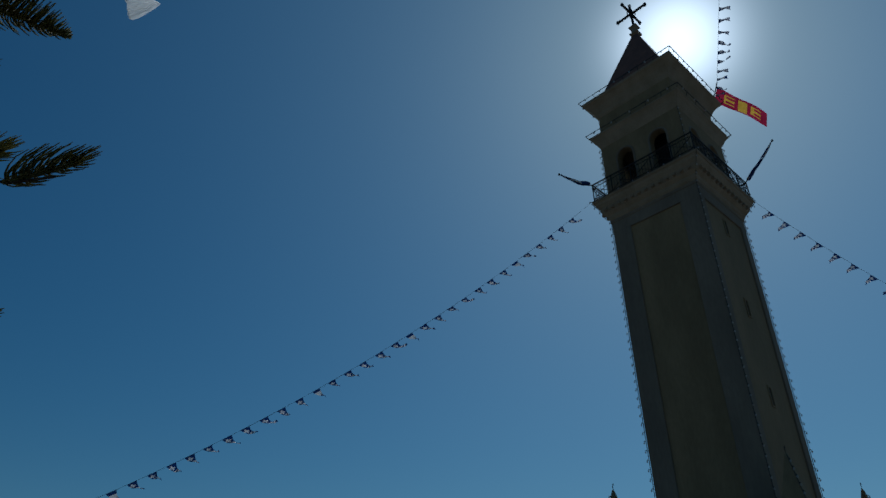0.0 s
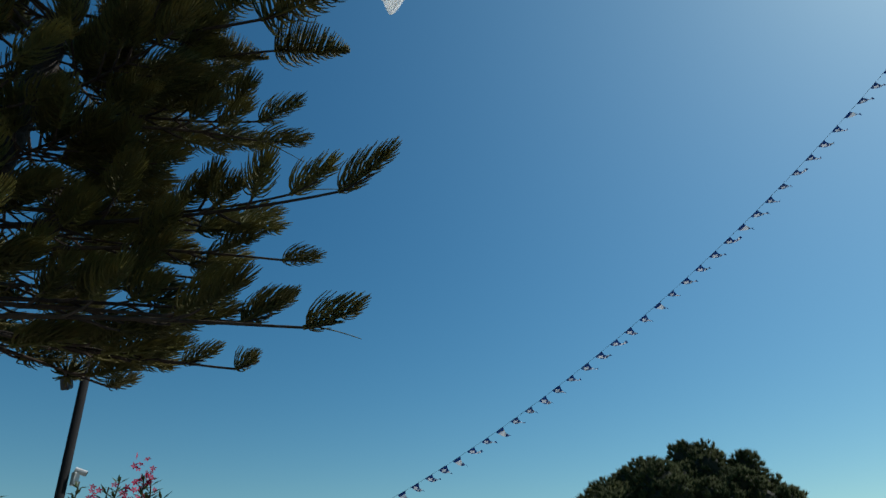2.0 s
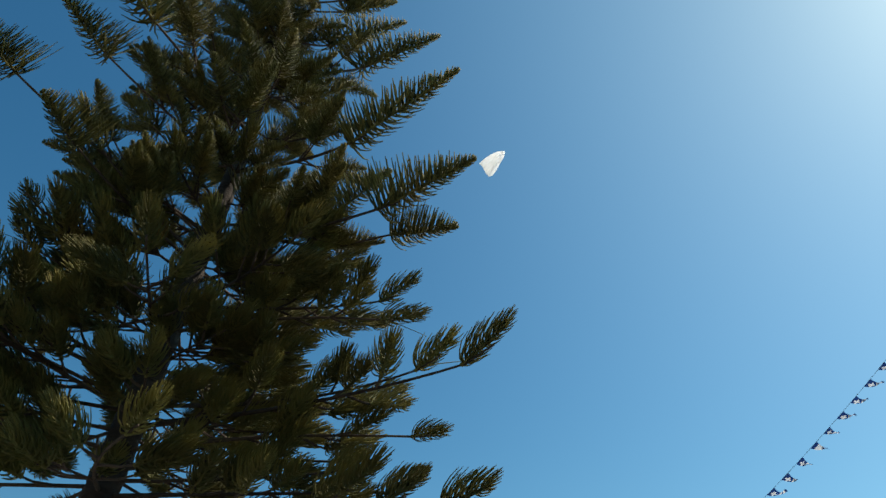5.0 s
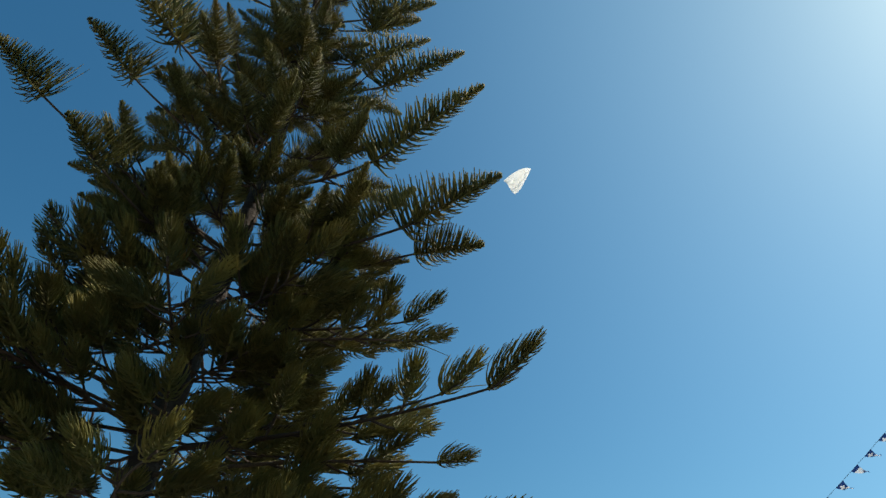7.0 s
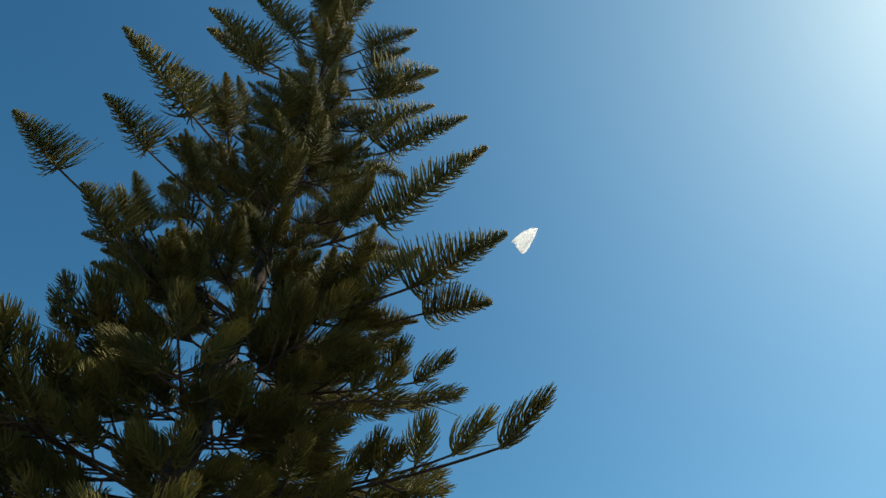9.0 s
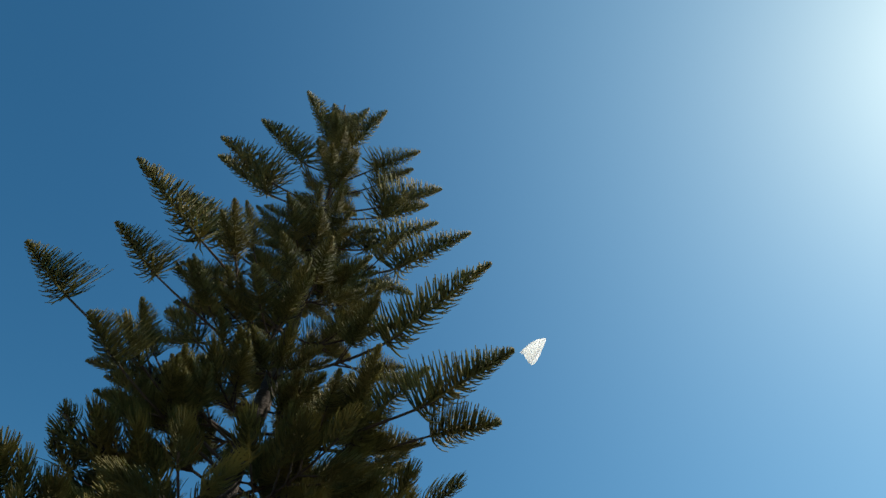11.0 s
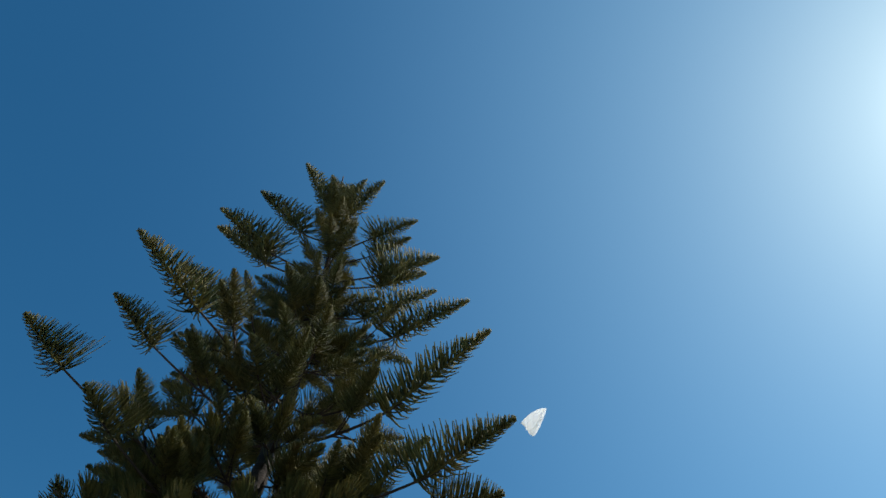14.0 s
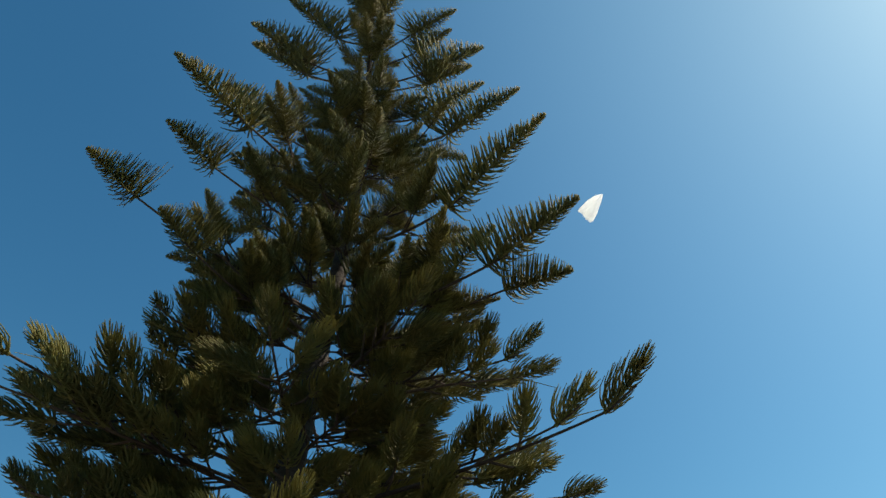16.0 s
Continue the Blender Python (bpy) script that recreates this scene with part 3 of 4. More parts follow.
TREE_FOOT = trunk_at(0)
pine = thing("island_pine", Matrix.Translation(TREE_FOOT), "tall dark green island pine with tiered branches and cord-like foliage", "tree")
bm = bmesh.new()
rnd = random.Random(11)
rings = []
for i in range(420):
    z = 18.1 * i / 419
    c, r = trunk_at(z) - TREE_FOOT, trunk_radius(z)
    ripple = 1 + 0.02 * math.sin(z * 33) + rnd.uniform(-0.025, 0.025)
    rings.append([bm.verts.new(c + Vector((math.cos(2 * math.pi * k / 20), math.sin(2 * math.pi * k / 20), 0)) * r * ripple * (1 + 0.07 * noise.noise(Vector((k * 0.9, z * 3.1, 0))) + 0.09 * noise.noise(Vector((k * 2.3, z * 16.0, 4))))) for k in range(20)])
for a, b in zip(rings, rings[1:]):
    for k in range(20):
        bm.faces.new((a[k], a[(k + 1) % 20], b[(k + 1) % 20], b[k]))
bm.faces.new(rings[-1])
part("trunk", bm, M_BARK, pine, "ringed dark brown trunk", True)
for k in range(16):          # stubs of shed branches
    zz, a = rnd.uniform(2.2, 4.6), rnd.uniform(0, 6.28)
    o, d = trunk_at(zz) - TREE_FOOT, Vector((math.cos(a), math.sin(a), 0.15))
    bm = bmesh.new()
    tube(bm, [o + d * trunk_radius(zz) * 0.8, o + d * (trunk_radius(zz) + rnd.uniform(0.03, 0.12))], [0.035, 0.012], 6)
    part("stub", bm, M_BRANCH, pine)


def frond_data(seed, length, reach, rows, plume=False, stray=False):
    """Points and faces of one frond: a stalk with rows of curved cord-like branchlets that shorten to the tip.
    Rows hold the angle round the stalk, the number and the relative length of the branchlets."""
    rnd = random.Random(seed)
    vs, fs = [], []

    def cord(pts, radii, sides):
        base = len(vs)
        up = Vector((0.3, 0.2, 1)).normalized()
        for i, p in enumerate(pts):
            d = (pts[min(i + 1, len(pts) - 1)] - pts[max(i - 1, 0)]).normalized()
            a = (up - d * up.dot(d)).normalized()
            b = d.cross(a)
            for k in range(sides):
                t = 2 * math.pi * k / sides
                vs.append(p + (a * math.cos(t) + b * math.sin(t)) * radii[i])
        for i in range(len(pts) - 1):
            for k in range(sides):
                q, w = base + i * sides, base + (i + 1) * sides
                fs.append((q + k, q + (k + 1) % sides, w + (k + 1) % sides, w + k))

    def spine(u):
        return Vector((length * u, 0, (0.02 if plume else 0.07) * length * u * u))
    cord([spine(k / 6) for k in range(7)], [0.019 - 0.010 * k / 6 for k in range(7)], 5)
    thick = 0.0122 if plume else 0.0080
    for angle, number, size in rows:
        for i in range(number):
            u = (i + 0.5 + rnd.uniform(-0.3, 0.3)) / number
            roll = angle + rnd.gauss(0, 0.16)
            out = Vector((0, math.sin(roll), math.cos(roll)))
            if plume:
                under = step((abs(roll) - 1.2) / 1.0)
                span = reach * size * (0.05 + 0.95 * (1 - u) ** 0.8) * rnd.uniform(0.84, 1.08)
                lean = 0.06 + 0.6 * u + rnd.uniform(-0.09, 0.09)
                curl = Vector((0.10 + 0.5 * under, -0.22 * math.sin(roll), 0.22 + 0.3 * under))
            else:
                span = reach * size * (0.42 + 0.58 * (1 - u) ** 0.75) * rnd.uniform(0.84, 1.1)
                lean = 0.05 + 0.5 * u + rnd.uniform(-0.1, 0.1)
                curl = Vector((0.85, -0.4 * math.sin(roll), 0.16 - 0.4 * math.cos(roll)))
            d0 = (Vector((1, 0, 0)) * math.sin(lean) + out * math.cos(lean)).normalized()
            p = spine(u)
            pts, radii = [p], [thick * 0.85]
            for k in range(1, 5):
                t = k / 4
                wild = Vector((rnd.uniform(-1, 1), rnd.uniform(-1, 1), rnd.uniform(-1, 1))) * span * 0.016
                pts.append(p + d0 * span * t + curl * span * 0.8 * t * t + wild)
                radii.append(thick * (1 - 0.62 * t * t))
            cord(pts, radii, 3)
    if stray:          # one long branchlet that has dropped out of the brush
        p = spine(0.12)
        cord([p + Vector((0.26, 0.05, -0.10)) * t * reach * 5 + Vector((0, 0, -0.05 * t * t)) for t in (0, 0.25, 0.5, 0.75, 1)], [0.006, 0.006, 0.005, 0.004, 0.003], 3)
    return np.array([tuple(v) for v in vs]), np.array(fs, dtype=object)


def data_mesh(name, vs, fs):
    me = bpy.data.meshes.new(name)
    me.from_pydata([tuple(v) for v in vs], [], [tuple(f) for f in fs])
    me.polygons.foreach_set("use_smooth", [True] * len(me.polygons))
    return me


def both_sides(*rows):
    return [(s * a, n, w) for a, n, w in rows for s in (-1, 1)]


BRUSH = [frond_data(20 + k, 0.42, 0.27, both_sides((0.22, 12, 1.0), (0.72, 11, 1.0), (1.25, 9, 0.9), (1.85, 7, 0.7), (2.6, 5, 0.5)), False, k == 0) for k in range(4)]
PLUME = [frond_data(40 + k, 1.20, 0.60, both_sides((0.2, 30, 1.0), (0.7, 28, 0.96), (1.2, 24, 0.82), (1.9, 19, 0.62), (2.7, 15, 0.46)), True) for k in range(4)]
FRONDS = (BRUSH, PLUME)
FROND_ME = [[data_mesh("frond", *d) for d in kind] for kind in FRONDS]

# limbs that stand out: height of the fork, bearing, reach, rise to the tip, length of the end frond, sag before it
LIMBS_LOW = [          # lowest tiers
    (4.75, 22, 4.02, 0.34, 0.54, 0.27),
    (5.00, 26, 3.41, 0.22, 0.48, 0.20),
    (4.50, 40, 3.24, 0.11, 0.38, 0.04),
    (4.05, 34, 3.10, -0.01, 0.38, 0.13),
    (3.85, 28, 3.78, -0.08, 0.50, 0.18),
    (4.20, 32, 2.53, 0.02, 0.38, 0.10),
    (3.85, 54, 2.84, -0.06, 0.24, 0.12),
    (3.80, 84, 2.04, -0.08, 0.38, 0.14),
    (3.90, 56, 2.47, -0.05, 0.36, 0.13),
    (3.85, 56, 2.03, -0.06, 0.29, 0.11),
    (4.30, 38, 2.49, 0.04, 0.33, 0.05),
    (4.00, 32, 3.13, -0.02, 0.45, 0.24),
]
LIMBS_SIDE = [          # lower tiers on the far side of the view
    (5.20, -82, 3.66, 0.29, 0.80, -0.06),
    (5.30, -80, 2.89, 0.25, 0.43, 0.12),
    (4.90, -84, 3.39, 0.23, 0.51, -0.04),
    (5.00, -82, 2.77, 0.19, 0.36, 0.11),
    (4.50, -88, 2.46, 0.08, 0.27, 0.11),
    (4.70, -86, 2.11, 0.11, 0.34, 0.15),
]
LIMBS_MID = [          # middle tiers
    (7.00, 26, 3.52, 0.75, 1.23, 0.35),
    (6.60, 36, 3.22, 0.59, 0.86, -0.15),
    (7.60, 34, 2.31, 0.64, 0.83, 0.37),
    (8.90, -98, 1.85, 0.78, 0.50, -0.05),
    (10.70, -126, 1.10, 0.66, 0.84, 0.25),
    (11.80, -134, 1.32, 0.91, 1.04, 0.26),
    (7.90, -84, 1.65, 0.53, 0.46, -0.01),
    (7.30, -94, 1.59, 0.38, 0.52, -0.09),
    (6.20, -80, 2.05, 0.28, 0.23, 0.06),
    (6.20, -96, 1.90, 0.25, 0.41, 0.12),
    (6.30, 44, 2.78, 0.43, 0.50, 0.23),
    (5.90, 46, 2.92, 0.35, 0.59, 0.10),
    (6.80, 62, 1.88, 0.38, 0.73, 0.37),
]
LIMBS_NEAR = [          # limbs that reach out over the square
    (6.90, -75, 2.46, 0.48, 0.63, 0.08),
    (7.00, -75, 2.13, 0.61, 0.54, 0.08),
    (6.90, 27, 0.96, -0.17, 0.54, 0.08),
    (6.70, -75, 1.77, 0.05, 0.51, 0.08),
    (7.00, 27, 1.72, -0.24, 0.45, 0.08),
    (8.00, 27, 0.90, -0.08, 0.65, 0.08),
    (5.70, 27, 1.84, -0.25, 0.45, 0.08),
    (5.80, -75, 1.73, -0.17, 0.45, 0.08),
]
LIMBS_TOP = [          # upper tiers
    (15.60, 22, 1.21, 1.05, 1.21, 0.40),
    (14.00, 44, 1.81, 1.46, 1.24, 0.04),
    (13.60, 48, 1.66, 1.29, 0.95, 0.04),
    (13.00, 60, 2.32, 1.86, 1.68, 0.27),
    (12.80, 64, 2.06, 1.53, 1.28, 0.18),
    (12.00, 62, 2.26, 1.63, 1.75, 0.40),
    (11.00, 54, 2.86, 1.89, 1.75, 0.40),
    (8.60, 28, 3.21, 1.28, 1.75, 0.40),
    (10.40, 60, 1.46, 0.84, 0.94, 0.29),
    (10.60, 54, 1.18, 0.71, 1.15, 0.26),
    (9.10, 52, 1.68, 0.80, 0.92, 0.03),
    (14.60, -118, 1.83, 1.54, 1.58, 0.30),
    (13.20, -122, 2.52, 2.02, 1.75, 0.40),
    (13.00, -130, 2.54, 2.03, 1.75, 0.40),
    (9.40, -90, 3.12, 1.57, 1.52, 0.26),
]
LIMBS_TOP_B = [          # upper tiers
    (10.40, -106, 2.40, 1.43, 1.19, 0.37),
    (8.60, -94, 2.78, 1.16, 0.88, 0.16),
    (7.40, -88, 3.33, 0.92, 0.75, 0.11),
]
LIMBS_PEAK = [          # shoots round the leader
    (15.60, -96, 1.10, 1.79, 1.72, 0.08),
    (16.40, -84, 0.40, 1.13, 1.02, 0.08),
    (16.40, 60, 0.32, 1.30, 1.00, 0.06),
    (16.00, 18, 0.74, 1.15, 1.16, 0.08),
]


def crown_reach(z):
    """How far the limbs reach at a height."""
    keys = ((3.4, 2.2), (4.2, 3.5), (5.5, 4.0), (7.5, 3.5), (9.5, 3.1), (11.0, 2.6), (12.5, 2.3), (15.0, 1.8), (17.0, 1.1), (18.2, 0.5))
    for (a, ra), (b, rb) in zip(keys, keys[1:]):
        if z <= b:
            return ra + (rb - ra) * max(z - a, 0) / (b - a)
    return 0.3


limbs = [(*row, True) for row in LIMBS_LOW + LIMBS_SIDE + LIMBS_MID + LIMBS_NEAR + LIMBS_TOP + LIMBS_TOP_B + LIMBS_PEAK]
rnd = random.Random(5)
z = 4.15
turn = 0.0
while z < 16.8:
    n = 7 if z < 6.4 else (4 if z < 8.5 else (3 if z < 11.2 else (5 if z < 13.2 else 7)))
    turn += 37
    for k in range(n):
        bearing = (turn + 360 * k / n + rnd.uniform(-14, 14) + 180) % 360 - 180
        zz = z + rnd.uniform(-0.12, 0.12)
        clash = any(abs((bearing - h[1] + 180) % 360 - 180) < 18 and abs(zz - h[0]) < 0.4 for h in limbs if h[6])
        if clash:
            continue
        r = crown_reach(zz) * rnd.uniform(0.78, 0.98)
        if 20 < bearing < 105 or -140 < bearing < -65:
            r *= (0.8 if bearing < 0 else 0.52) if zz < 6.3 else 0.38          # the limbs listed above make the crown's edge here
        elif -65 <= bearing <= 20:
            r *= rnd.choice((0.4, 0.56)) if 6.9 < zz < 10.3 else (0.38 if zz < 13 else 0.5) if zz > 10.3 else rnd.choice((0.45, 0.68))
        else:
            r *= 0.75 if zz < 7 else 0.34
        slope = 6 * step((zz - 4.0) / 1.5) if zz < 6.5 else min(6 + (zz - 6.5) * 3.2, 30)
        rise = r * math.tan(radians(slope))
        limbs.append((zz, bearing, r, rise, 0.46 if zz < 7.2 else min(0.5 + 0.09 * (zz - 7.2), 0.8 * r), 0.05 * r, False))
    z += 0.68 if z < 9 else (0.85 if z < 11.2 else 0.7)

fronds = []      # (height, pose, kind, variant)
twigs = []       # three points each


def basis(origin, ahead, lean=0.0):
    x = ahead.normalized()
    y = Vector((0, 0, 1)).cross(x).normalized()
    m = Matrix.Identity(4)
    zv = x.cross(y)
    for i, v in enumerate((x, y, zv)):
        m[0][i], m[1][i], m[2][i] = v
    return Matrix.Translation(origin) @ m @ Matrix.Rotation(lean, 4, "X")


def limb(zf, bearing, reach, rise, lf, sag, hero):
    """A branch from the trunk, the frond at its end and the brushes on its side twigs."""
    rnd = random.Random(int(zf * 977 + bearing * 13))
    o = trunk_at(zf)
    way = Vector((math.cos(radians(bearing)), math.sin(radians(bearing)), 0))
    wob = way.cross(Vector((0, 0, 1))) * rnd.uniform(-1, 1) * (0.10 if zf < 6 else 0.05) * reach
    run = math.hypot(reach, rise)
    lf = min(lf, 0.9 * run)
    t0 = 1 - lf / run
    tip = o + way * reach
    tip.z = zf + rise
    peak = max(t0, 0.35)

    def at(t):
        dip = math.sin(0.5 * math.pi * t / peak) if t < peak else math.cos(0.5 * math.pi * (t - peak) / max(1 - peak, 0.05))
        return o.lerp(tip, t) + Vector((0, 0, -sag * dip)) + wob * math.sin(math.pi * t)
    r0 = 0.012 + 0.0048 * reach
    base = at(t0)
    end = min(t0 + 0.08, 1.0)
    bm = bmesh.new()
    tube(bm, [at(end * k / 14) - TREE_FOOT for k in range(15)], [max(r0 * (1 - 0.72 * end * k / 14), 0.012) for k in range(15)], 6)
    part("branch", bm, M_BRANCH, pine, smooth=True)
    kind = 0 if zf < 6.5 or lf < 0.6 else 1
    span = (tip - base).length
    long_by = span * 0.87 / 0.42 if kind == 0 else span / 1.20
    wide_by = min(max(long_by * 1.1, 0.9), 1.12) if kind == 0 else min(max(long_by, 1.0), 1.18) if hero else 0.9
    fronds.append((base.z, basis(base, tip - base, rnd.uniform(-0.25, 0.25)) @ Matrix.Diagonal((long_by, wide_by, wide_by, 1)), kind, rnd.randrange(1, 4) if not hero else rnd.randrange(4)))
    # brushes on side twigs, thinning out towards the top of the tree
    n = 2 if zf < 4.4 else (4 if zf < 7.3 else (2 if zf < 9.5 else (1 if zf < 12.0 else 0)))
    near, far = 0.14 if zf < 6 else 0.26, t0 * (0.82 if zf < 6.6 else 0.62)
    for side in (-1, 1):
        for k in range(n):
            t = near + max(far - near, 0.05) * (k + rnd.uniform(0.1, 0.9)) / n
            p = at(t)
            tang = (at(min(t + 0.05, 1)) - at(t)).normalized()
            sidev = tang.cross(Vector((0, 0, 1))).normalized() * side
            ang = radians(rnd.uniform(28, 55))
            d = (tang * math.cos(ang) + sidev * math.sin(ang) + Vector((0, 0, rnd.uniform(-0.1, 0.12)))).normalized()
            length = min(0.14 + (0.22 if hero else 0.36) * (1 - t) * reach * rnd.uniform(0.5, 1.1), 1.2)
            q = p + d * length
            mid = p + d * length * 0.5 + Vector((0, 0, -0.05 * length))
            twigs.append((p - TREE_FOOT, mid - TREE_FOOT, q - TREE_FOOT))
            d2 = (q - mid).normalized()
            sc = rnd.uniform(0.85, 1.2) * (1.0 if zf < 8 else 1.2) 
            if zf < 6.8:
                size = (sc * rnd.uniform(0.85, 1.15), sc * 1.08, sc * 1.08, 1)
            else:          # finer open combs in the upper tiers
                size = (sc * rnd.uniform(0.42, 0.6), sc * 0.52, sc * 0.52, 1)
            fronds.append((q.z, basis(q - d2 * 0.12, d2 + Vector((0, 0, rnd.uniform(-0.05, 0.15))), rnd.uniform(-0.4, 0.4)) @ Matrix.Diagonal(size), 0 if zf < 6.8 else 1, rnd.randrange(1, 4)))
            if length > 0.8 and rnd.random() < 0.55:
                e = p.lerp(mid, rnd.uniform(0.5, 1.0))
                d3 = (d - sidev * rnd.uniform(0.3, 1.1) + Vector((0, 0, 0.3))).normalized()
                sc = rnd.uniform(0.7, 1.0)
                fronds.append((e.z, basis(e, d3, rnd.uniform(-0.5, 0.5)) @ Matrix.Diagonal((sc, sc, sc, 1)), 0, rnd.randrange(1, 4)))


for row in limbs:
    limb(*row)
twigs.sort(key=lambda t: t[0].z)
rest = bmesh.new()
for i, pts in enumerate(twigs):
    bm = bmesh.new() if i < 300 else rest
    tube(bm, pts, [0.015, 0.012, 0.009], 5)
    if i < 300:
        part("side_twig", bm, M_BRANCH, pine)
tagged(part("upper_twig", rest, M_BRANCH, pine, "thin brown twigs of the upper tiers"), kind="stuff")

# the lowest tiers hang nearest: their fronds are parts of their own, the others are one crown
fronds.sort(key=lambda f: f[0])
for zz, m, kind, v in fronds[:300]:
    ob = part_mesh("frond", FROND_ME[kind][v], M_NEEDLE, pine)
    ob.matrix_local = Matrix.Translation(-TREE_FOOT) @ m
vs_all, fs_all, count = [], [], 0
for zz, m, kind, v in fronds[300:]:
    vs, fs = FRONDS[kind][v]
    mm = np.array(Matrix.Translation(-TREE_FOOT) @ m)
    vs_all.append(vs @ mm[:3, :3].T + mm[:3, 3])
    fs_all.append(fs.astype(np.int64) + count)
    count += len(vs)
vs_all, fs_all = np.concatenate(vs_all), np.concatenate(fs_all)
me = bpy.data.meshes.new("crown")
me.vertices.add(len(vs_all))
me.vertices.foreach_set("co", vs_all.astype(np.float32).ravel())
me.loops.add(fs_all.size)
me.loops.foreach_set("vertex_index", fs_all.astype(np.int32).ravel())
me.polygons.add(len(fs_all))
me.polygons.foreach_set("loop_start", np.arange(len(fs_all), dtype=np.int32) * 4)
me.polygons.foreach_set("use_smooth", np.ones(len(fs_all), dtype=bool))
me.update()
me.validate()

tagged(part_mesh("crown", me, M_NEEDLE_FAR, pine, "dark green cord-like foliage of the upper tiers"), kind="stuff")

# ---- lamp post ----
POST = Vector((-8.0, 5.12, 0))
post = thing("lamp_post", Matrix.Translation(POST), "dark painted steel post with a floodlight and a camera", "lamp post")
bm = bmesh.new()
tube(bm, [(0, 0, 0), (0, 0, 0.9), (0, 0, 0.95), (0, 0, 5.3)], [0.09, 0.09, 0.058, 0.052], 16)
part("pole", bm, M_POST, post, smooth=True)
bm = bmesh.new()
tube(bm, [(0, 0, 0.0), (0, 0, 0.03)], 0.2, 16)
part("base_plate", bm, M_POST, post)
view_left = Vector((-0.535, -0.845, 0))
bm = bmesh.new()
tube(bm, [Vector((0, 0, 4.16)), view_left * 0.16 + Vector((0, 0, 4.2))], 0.02, 6)
part("bracket", bm, M_FLOOD, post)
bm = bmesh.new()
box(bm, -0.05, 0.05, -0.07, 0.07, -0.075, 0.075, 0.022)
bm.transform(Matrix.Translation(view_left * 0.19 + Vector((0, 0, 4.1))) @ Matrix.Rotation(0.5, 4, "Z") @ Matrix.Rotation(0.5, 4, "X"))
part("floodlight", bm, M_FLOOD, post, "small grey floodlight")
bm = bmesh.new()
box(bm, -0.035, 0.035, -0.035, 0.035, -0.09, 0.06, 0.01)
bm.transform(Matrix.Translation(-view_left * 0.12 + Vector((0, 0, 3.0))))
part("camera_box", bm, M_DEVICE, post, "white plastic junction box")
bm = bmesh.new()
tube(bm, [-view_left * 0.1 + Vector((0, 0, 3.09)), -view_left * 0.23 + Vector((0, 0, 3.05))], 0.034, 12)
housing = part("security_camera", bm, M_DEVICE, post, "white bullet camera")
bm = bmesh.new()
tube(bm, [-view_left * 0.225 + Vector((0, 0, 3.052)), -view_left * 0.24 + Vector((0, 0, 3.047))], 0.027, 12)
part("lens", bm, M_LENS, housing)


# ---- oleander ----
def oleander(at, height, spread, shoots, seed, flowers, label):
    rnd = random.Random(seed)
    root = thing("oleander", Matrix.Translation(at), label, "shrub", "oleanders under the pine")
    leaf_v, leaf_f = [], []
    blooms = []
    for k in range(shoots):
        a, r = rnd.uniform(0, 2 * math.pi), spread * math.sqrt(rnd.random())
        h = height * (1 - 0.32 * (r / spread) ** 2) * rnd.uniform(0.86, 1.0)
        tip = Vector((math.cos(a) * r, math.sin(a) * r, h))
        foot = Vector((math.cos(a) * r * 0.25, math.sin(a) * r * 0.25, 0))
        pts = [foot.lerp(tip, t / 8) + Vector((math.cos(a), math.sin(a), 0)) * 0.12 * math.sin(math.pi * t / 8) for t in range(9)]
        bm = bmesh.new()
        tube(bm, pts, [0.018 - 0.0016 * t for t in range(9)], 5)
        part("stem", bm, M_STEM, root)
        steps = 26
        for i in range(steps):
            t = 0.45 + 0.55 * i / steps
            p = foot.lerp(tip, t) + Vector((math.cos(a), math.sin(a), 0)) * 0.12 * math.sin(math.pi * t)
            for w in range(3):
                b = w * 2.094 + i * 1.05 + rnd.uniform(-0.3, 0.3)
                el = rnd.uniform(0.35, 0.95)
                d = Vector((math.cos(b) * math.cos(el), math.sin(b) * math.cos(el), math.sin(el)))
                s = d.cross(Vector((0, 0, 1))).normalized()
                up = s.cross(d)
                ln, wd = rnd.uniform(0.10, 0.16) * (1 - 0.25 * t), 0.013
                n0 = len(leaf_v)
                leaf_v += [p, p + d * ln * 0.45 + s * wd - up * 0.004, p + d * ln * 0.45 + up * 0.004, p + d * ln * 0.45 - s * wd - up * 0.004, p + d * ln - up * 0.012]
                leaf_f += [(n0, n0 + 1, n0 + 2), (n0, n0 + 2, n0 + 3), (n0 + 1, n0 + 4, n0 + 2), (n0 + 2, n0 + 4, n0 + 3)]
        if k in flowers:
            blooms.append(tip)
    tagged(part_mesh("foliage", data_mesh("foliage", leaf_v, leaf_f), M_LEAF, root, "narrow grey-green leaves"), kind="stuff")
    for tip in blooms:
        bm = bmesh.new()
        for i in range(26):
            c = tip + Vector((rnd.gauss(0, 0.045), rnd.gauss(0, 0.045), rnd.gauss(0.0, 0.075)))
            ax = Vector((rnd.gauss(0, 1), rnd.gauss(0, 1), rnd.gauss(0.6, 0.6))).normalized()
            u = ax.orthogonal().normalized()
            w = ax.cross(u)
            mid = bm.verts.new(c)
            for q in range(5):
                t0, t1 = 2 * math.pi * q / 5, 2 * math.pi * (q + 0.8) / 5
                e = [bm.verts.new(c + (u * math.cos(t) + w * math.sin(t)) * rr + ax * 0.008) for t, rr in ((t0, 0.016), ((t0 + t1) / 2, 0.03), (t1, 0.016))]
                bm.faces.new((mid, *e))
        part("blossom", bm, M_PINK, root, "cluster of pink flowers")
    return root


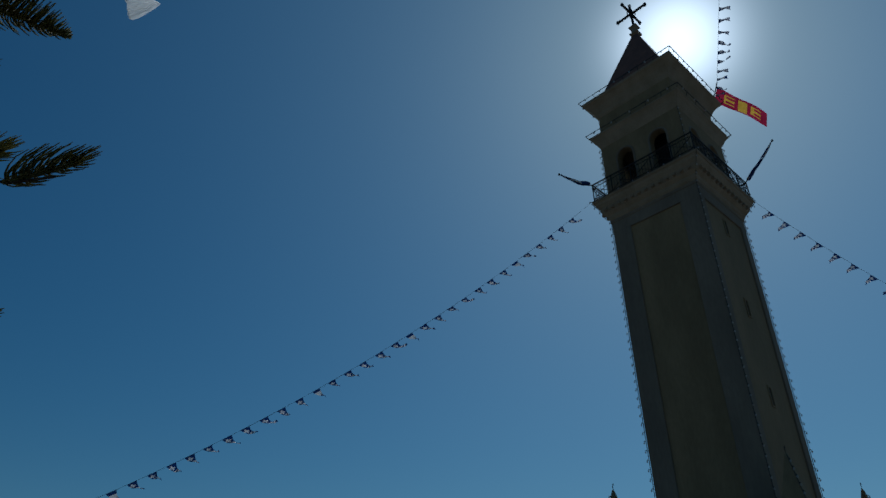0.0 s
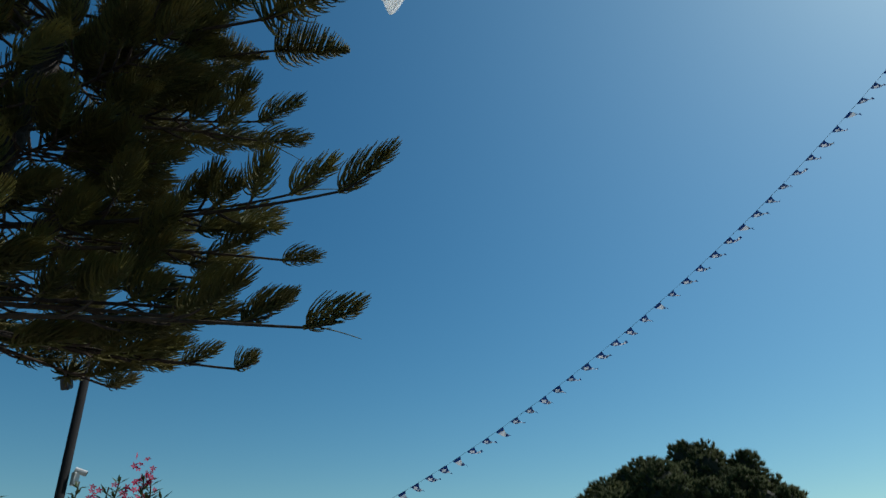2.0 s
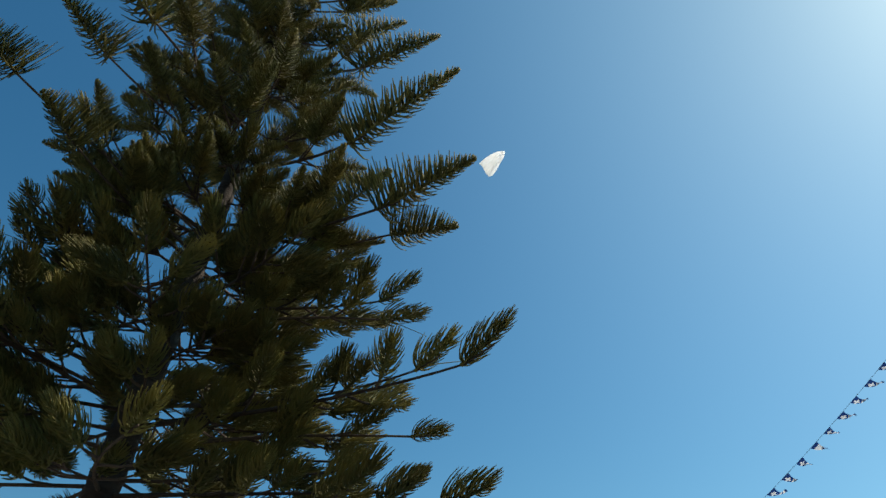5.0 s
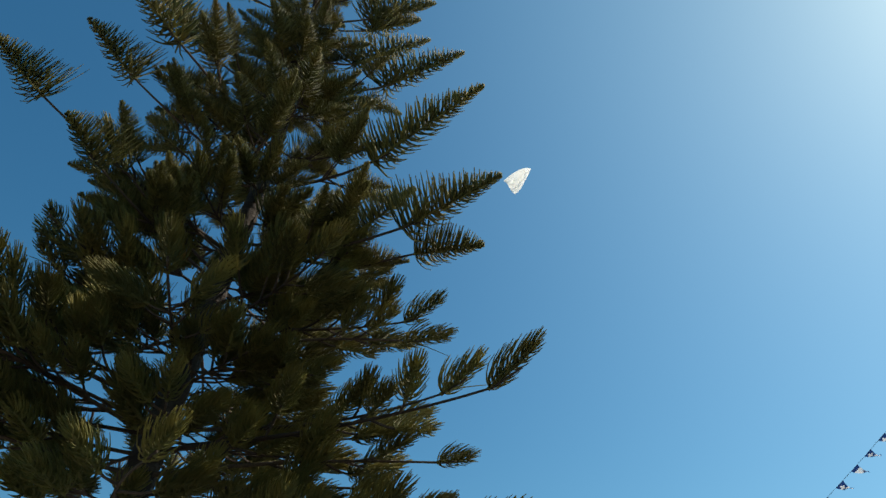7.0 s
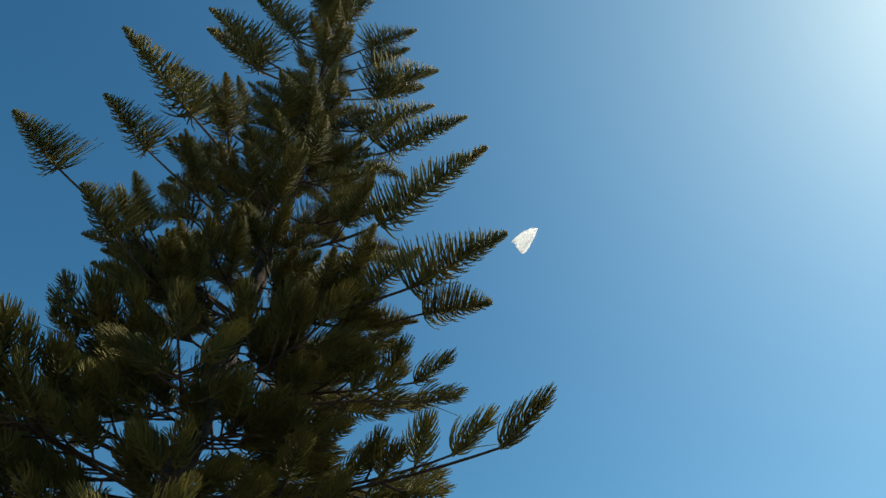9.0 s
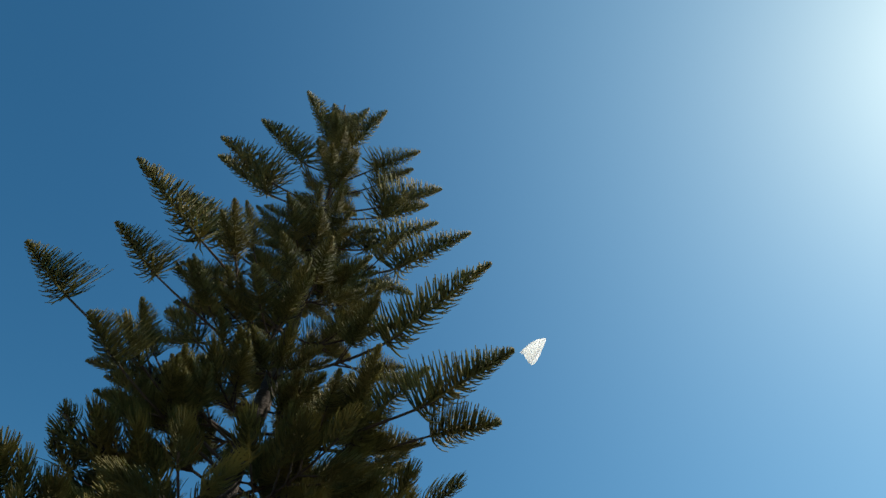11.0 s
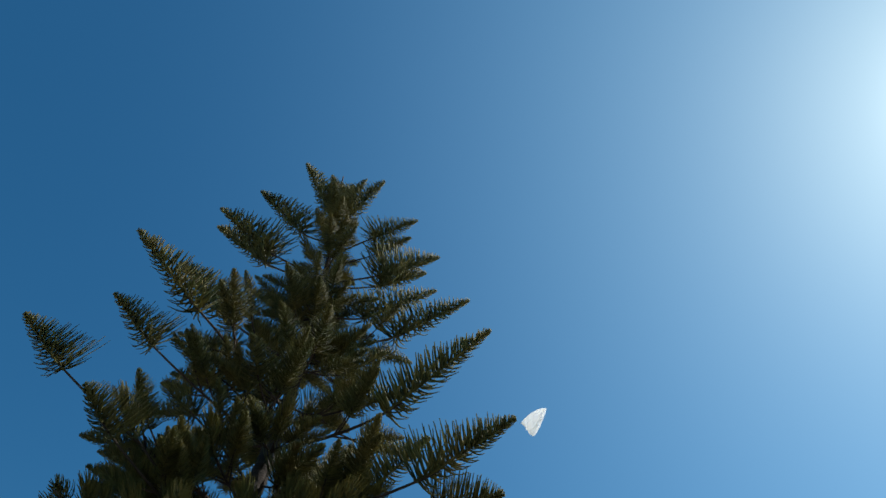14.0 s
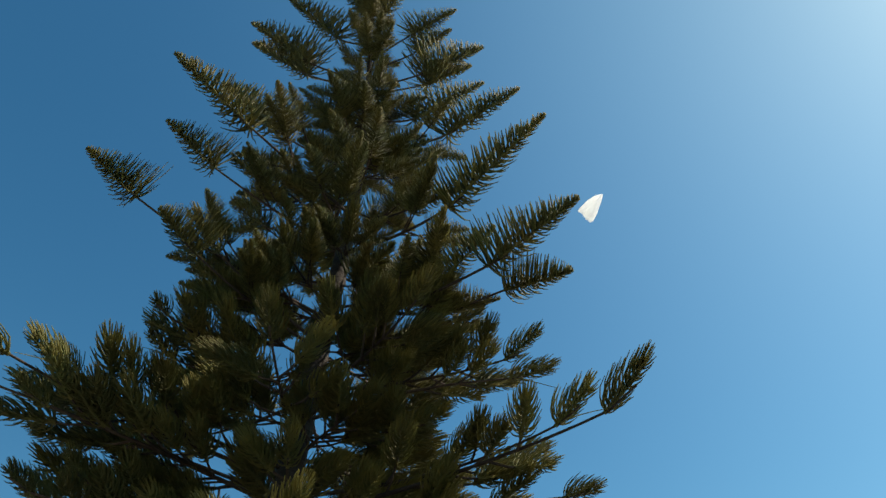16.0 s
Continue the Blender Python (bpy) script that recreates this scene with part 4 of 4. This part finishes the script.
oleander((-4.72, 3.58, 0), 2.62, 0.42, 60, 3, range(0, 54, 5), "tall oleander with narrow leaves and pink flowers")
oleander((-5.35, 2.95, 0), 2.45, 0.45, 34, 8, range(0, 34, 11), "leafy oleander with few pink flowers beside the pine")

oleander((-5.13, 3.43, 0), 2.66, 0.10, 4, 14, (), "slender leafy oleander shoots beside the lamp post")

# ---- stone pine behind ----
SP = Vector((-7.9, 39.2, 0))
stone = thing("stone_pine", Matrix.Translation(SP), "broad rounded stone pine with dense dark green tufts", "tree")
bm = bmesh.new()
tube(bm, [(0.3, 0, 0), (0.1, 0.1, 1.5), (0.0, 0.0, 3.4), (0.1, 0, 5.2)], [0.42, 0.33, 0.28, 0.2], 14)
part("trunk", bm, M_BARK, stone, "stout brown trunk", True)
lobes = []
rnd = random.Random(21)
for k in range(64):
    a, r = rnd.uniform(0, 2 * math.pi), 5.9 * math.sqrt(rnd.random())
    top = 8.05 * (1 - 0.32 * (r / 6.0) ** 2.0)
    lobes.append((Vector((math.cos(a) * r, math.sin(a) * r, top - rnd.uniform(0.5, 1.1))), rnd.uniform(0.75, 1.2)))
lobes += [(Vector((0.5, -0.5, 7.95)), 0.95), (Vector((1.4, -0.6, 7.75)), 1.0), (Vector((3.4, -0.6, 7.2)), 0.85), (Vector((-2.6, -0.5, 6.9)), 1.0), (Vector((-3.9, -0.6, 6.45)), 0.95), (Vector((-5.0, -0.5, 5.75)), 1.0)]
for c, r in lobes[:12]:
    bm = bmesh.new()
    tube(bm, [Vector((0, 0, 4.6)), Vector((c.x * 0.45, c.y * 0.45, 5.2 + 0.1 * r)), c], [0.13, 0.09, 0.05], 7)
    part("limb", bm, M_BRANCH, stone)
# lumpy cores fill the lobes; the crown's inner shade is in their dark colour
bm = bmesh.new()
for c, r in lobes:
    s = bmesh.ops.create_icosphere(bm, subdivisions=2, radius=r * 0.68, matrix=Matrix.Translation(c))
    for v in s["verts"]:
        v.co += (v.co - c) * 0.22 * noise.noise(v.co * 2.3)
tagged(part("shade_core", bm, M_STONE_CORE, stone, "dark cores with the crown's inner shade in their colour"), kind="stuff")
tv, tf = [], []
for c, r in lobes:
    for k in range(150):
        d = Vector((rnd.gauss(0, 1), rnd.gauss(0, 1), rnd.gauss(0.25, 1))).normalized()
        p = c + d * r * rnd.uniform(0.6, 1.0)
        ax = (d * 0.6 + Vector((0, 0, 0.9))).normalized()
        for q in range(9):
            w = (ax + Vector((rnd.gauss(0, 0.45), rnd.gauss(0, 0.45), rnd.gauss(0, 0.3)))).normalized()
            u = w.orthogonal().normalized() * 0.042
            e = w.cross(u)
            ln = rnd.uniform(0.2, 0.36)
            n0 = len(tv)
            tv += [p + u, p - u * 0.5 + e * 0.87, p - u * 0.5 - e * 0.87, p + w * ln]
            tf += [(n0, n0 + 1, n0 + 3), (n0 + 1, n0 + 2, n0 + 3), (n0 + 2, n0, n0 + 3)]
tagged(part_mesh("needle_tuft", data_mesh("needle_tufts", tv, tf), M_STONE_PINE, stone, "upright tufts of green needles"), kind="stuff")

# ---- puff of smoke in the sky ----
m = bpy.data.materials.new("white_smoke")
m.use_nodes = True
n, l = m.node_tree.nodes, m.node_tree.links
b = n["Principled BSDF"]
b.inputs["Base Color"].default_value, b.inputs["Roughness"].default_value = (0.93, 0.92, 0.90, 1), 1.0
b.inputs["Specular IOR Level"].default_value = 0.0
tr = n.new("ShaderNodeBsdfTranslucent")
tr.inputs["Color"].default_value = (0.97, 0.965, 0.95, 1)
mx = n.new("ShaderNodeMixShader")
mx.inputs["Fac"].default_value = 0.85
l.new(b.outputs["BSDF"], mx.inputs[1])
l.new(tr.outputs["BSDF"], mx.inputs[2])
l.new(mx.outputs["Shader"], n["Material Output"].inputs["Surface"])
az, el, far = radians(34.07), radians(46.82), 60.0
PUFF = Vector((-math.sin(az) * math.cos(el) * far, math.cos(az) * math.cos(el) * far, math.sin(el) * far + EYE))
right, up = Vector((math.cos(az), math.sin(az), 0)), Vector((math.sin(az) * math.sin(el), -math.cos(az) * math.sin(el), math.cos(el)))
bm = bmesh.new()
bmesh.ops.create_icosphere(bm, subdivisions=5, radius=1.0)
long_way, wide_way, deep_way = right * 0.78 + up * 0.62, right * 0.62 - up * 0.78, right.cross(up)
for v in bm.verts:          # a wedge of billows, broad and blunt at the tail
    q = v.co.copy()
    lump = 1 + 0.30 * noise.noise(q * 1.6 + Vector((2, 0, 1))) + 0.06 * noise.noise(q * 3.2 + Vector((3, 1, 2)))
    x = max(q.x, -0.55 - 0.1 * q.y)
    v.co = (long_way * x * 1.35 + wide_way * q.y * (0.60 - 0.28 * q.x) + deep_way * q.z * 0.6) * lump * 1.05
ob = part("smoke_puff", bm, m, smooth=True)
ob.matrix_world = Matrix.Translation(PUFF)
tagged(ob, "small white puff of smoke drifting in the blue sky", "smoke", kind="stuff")
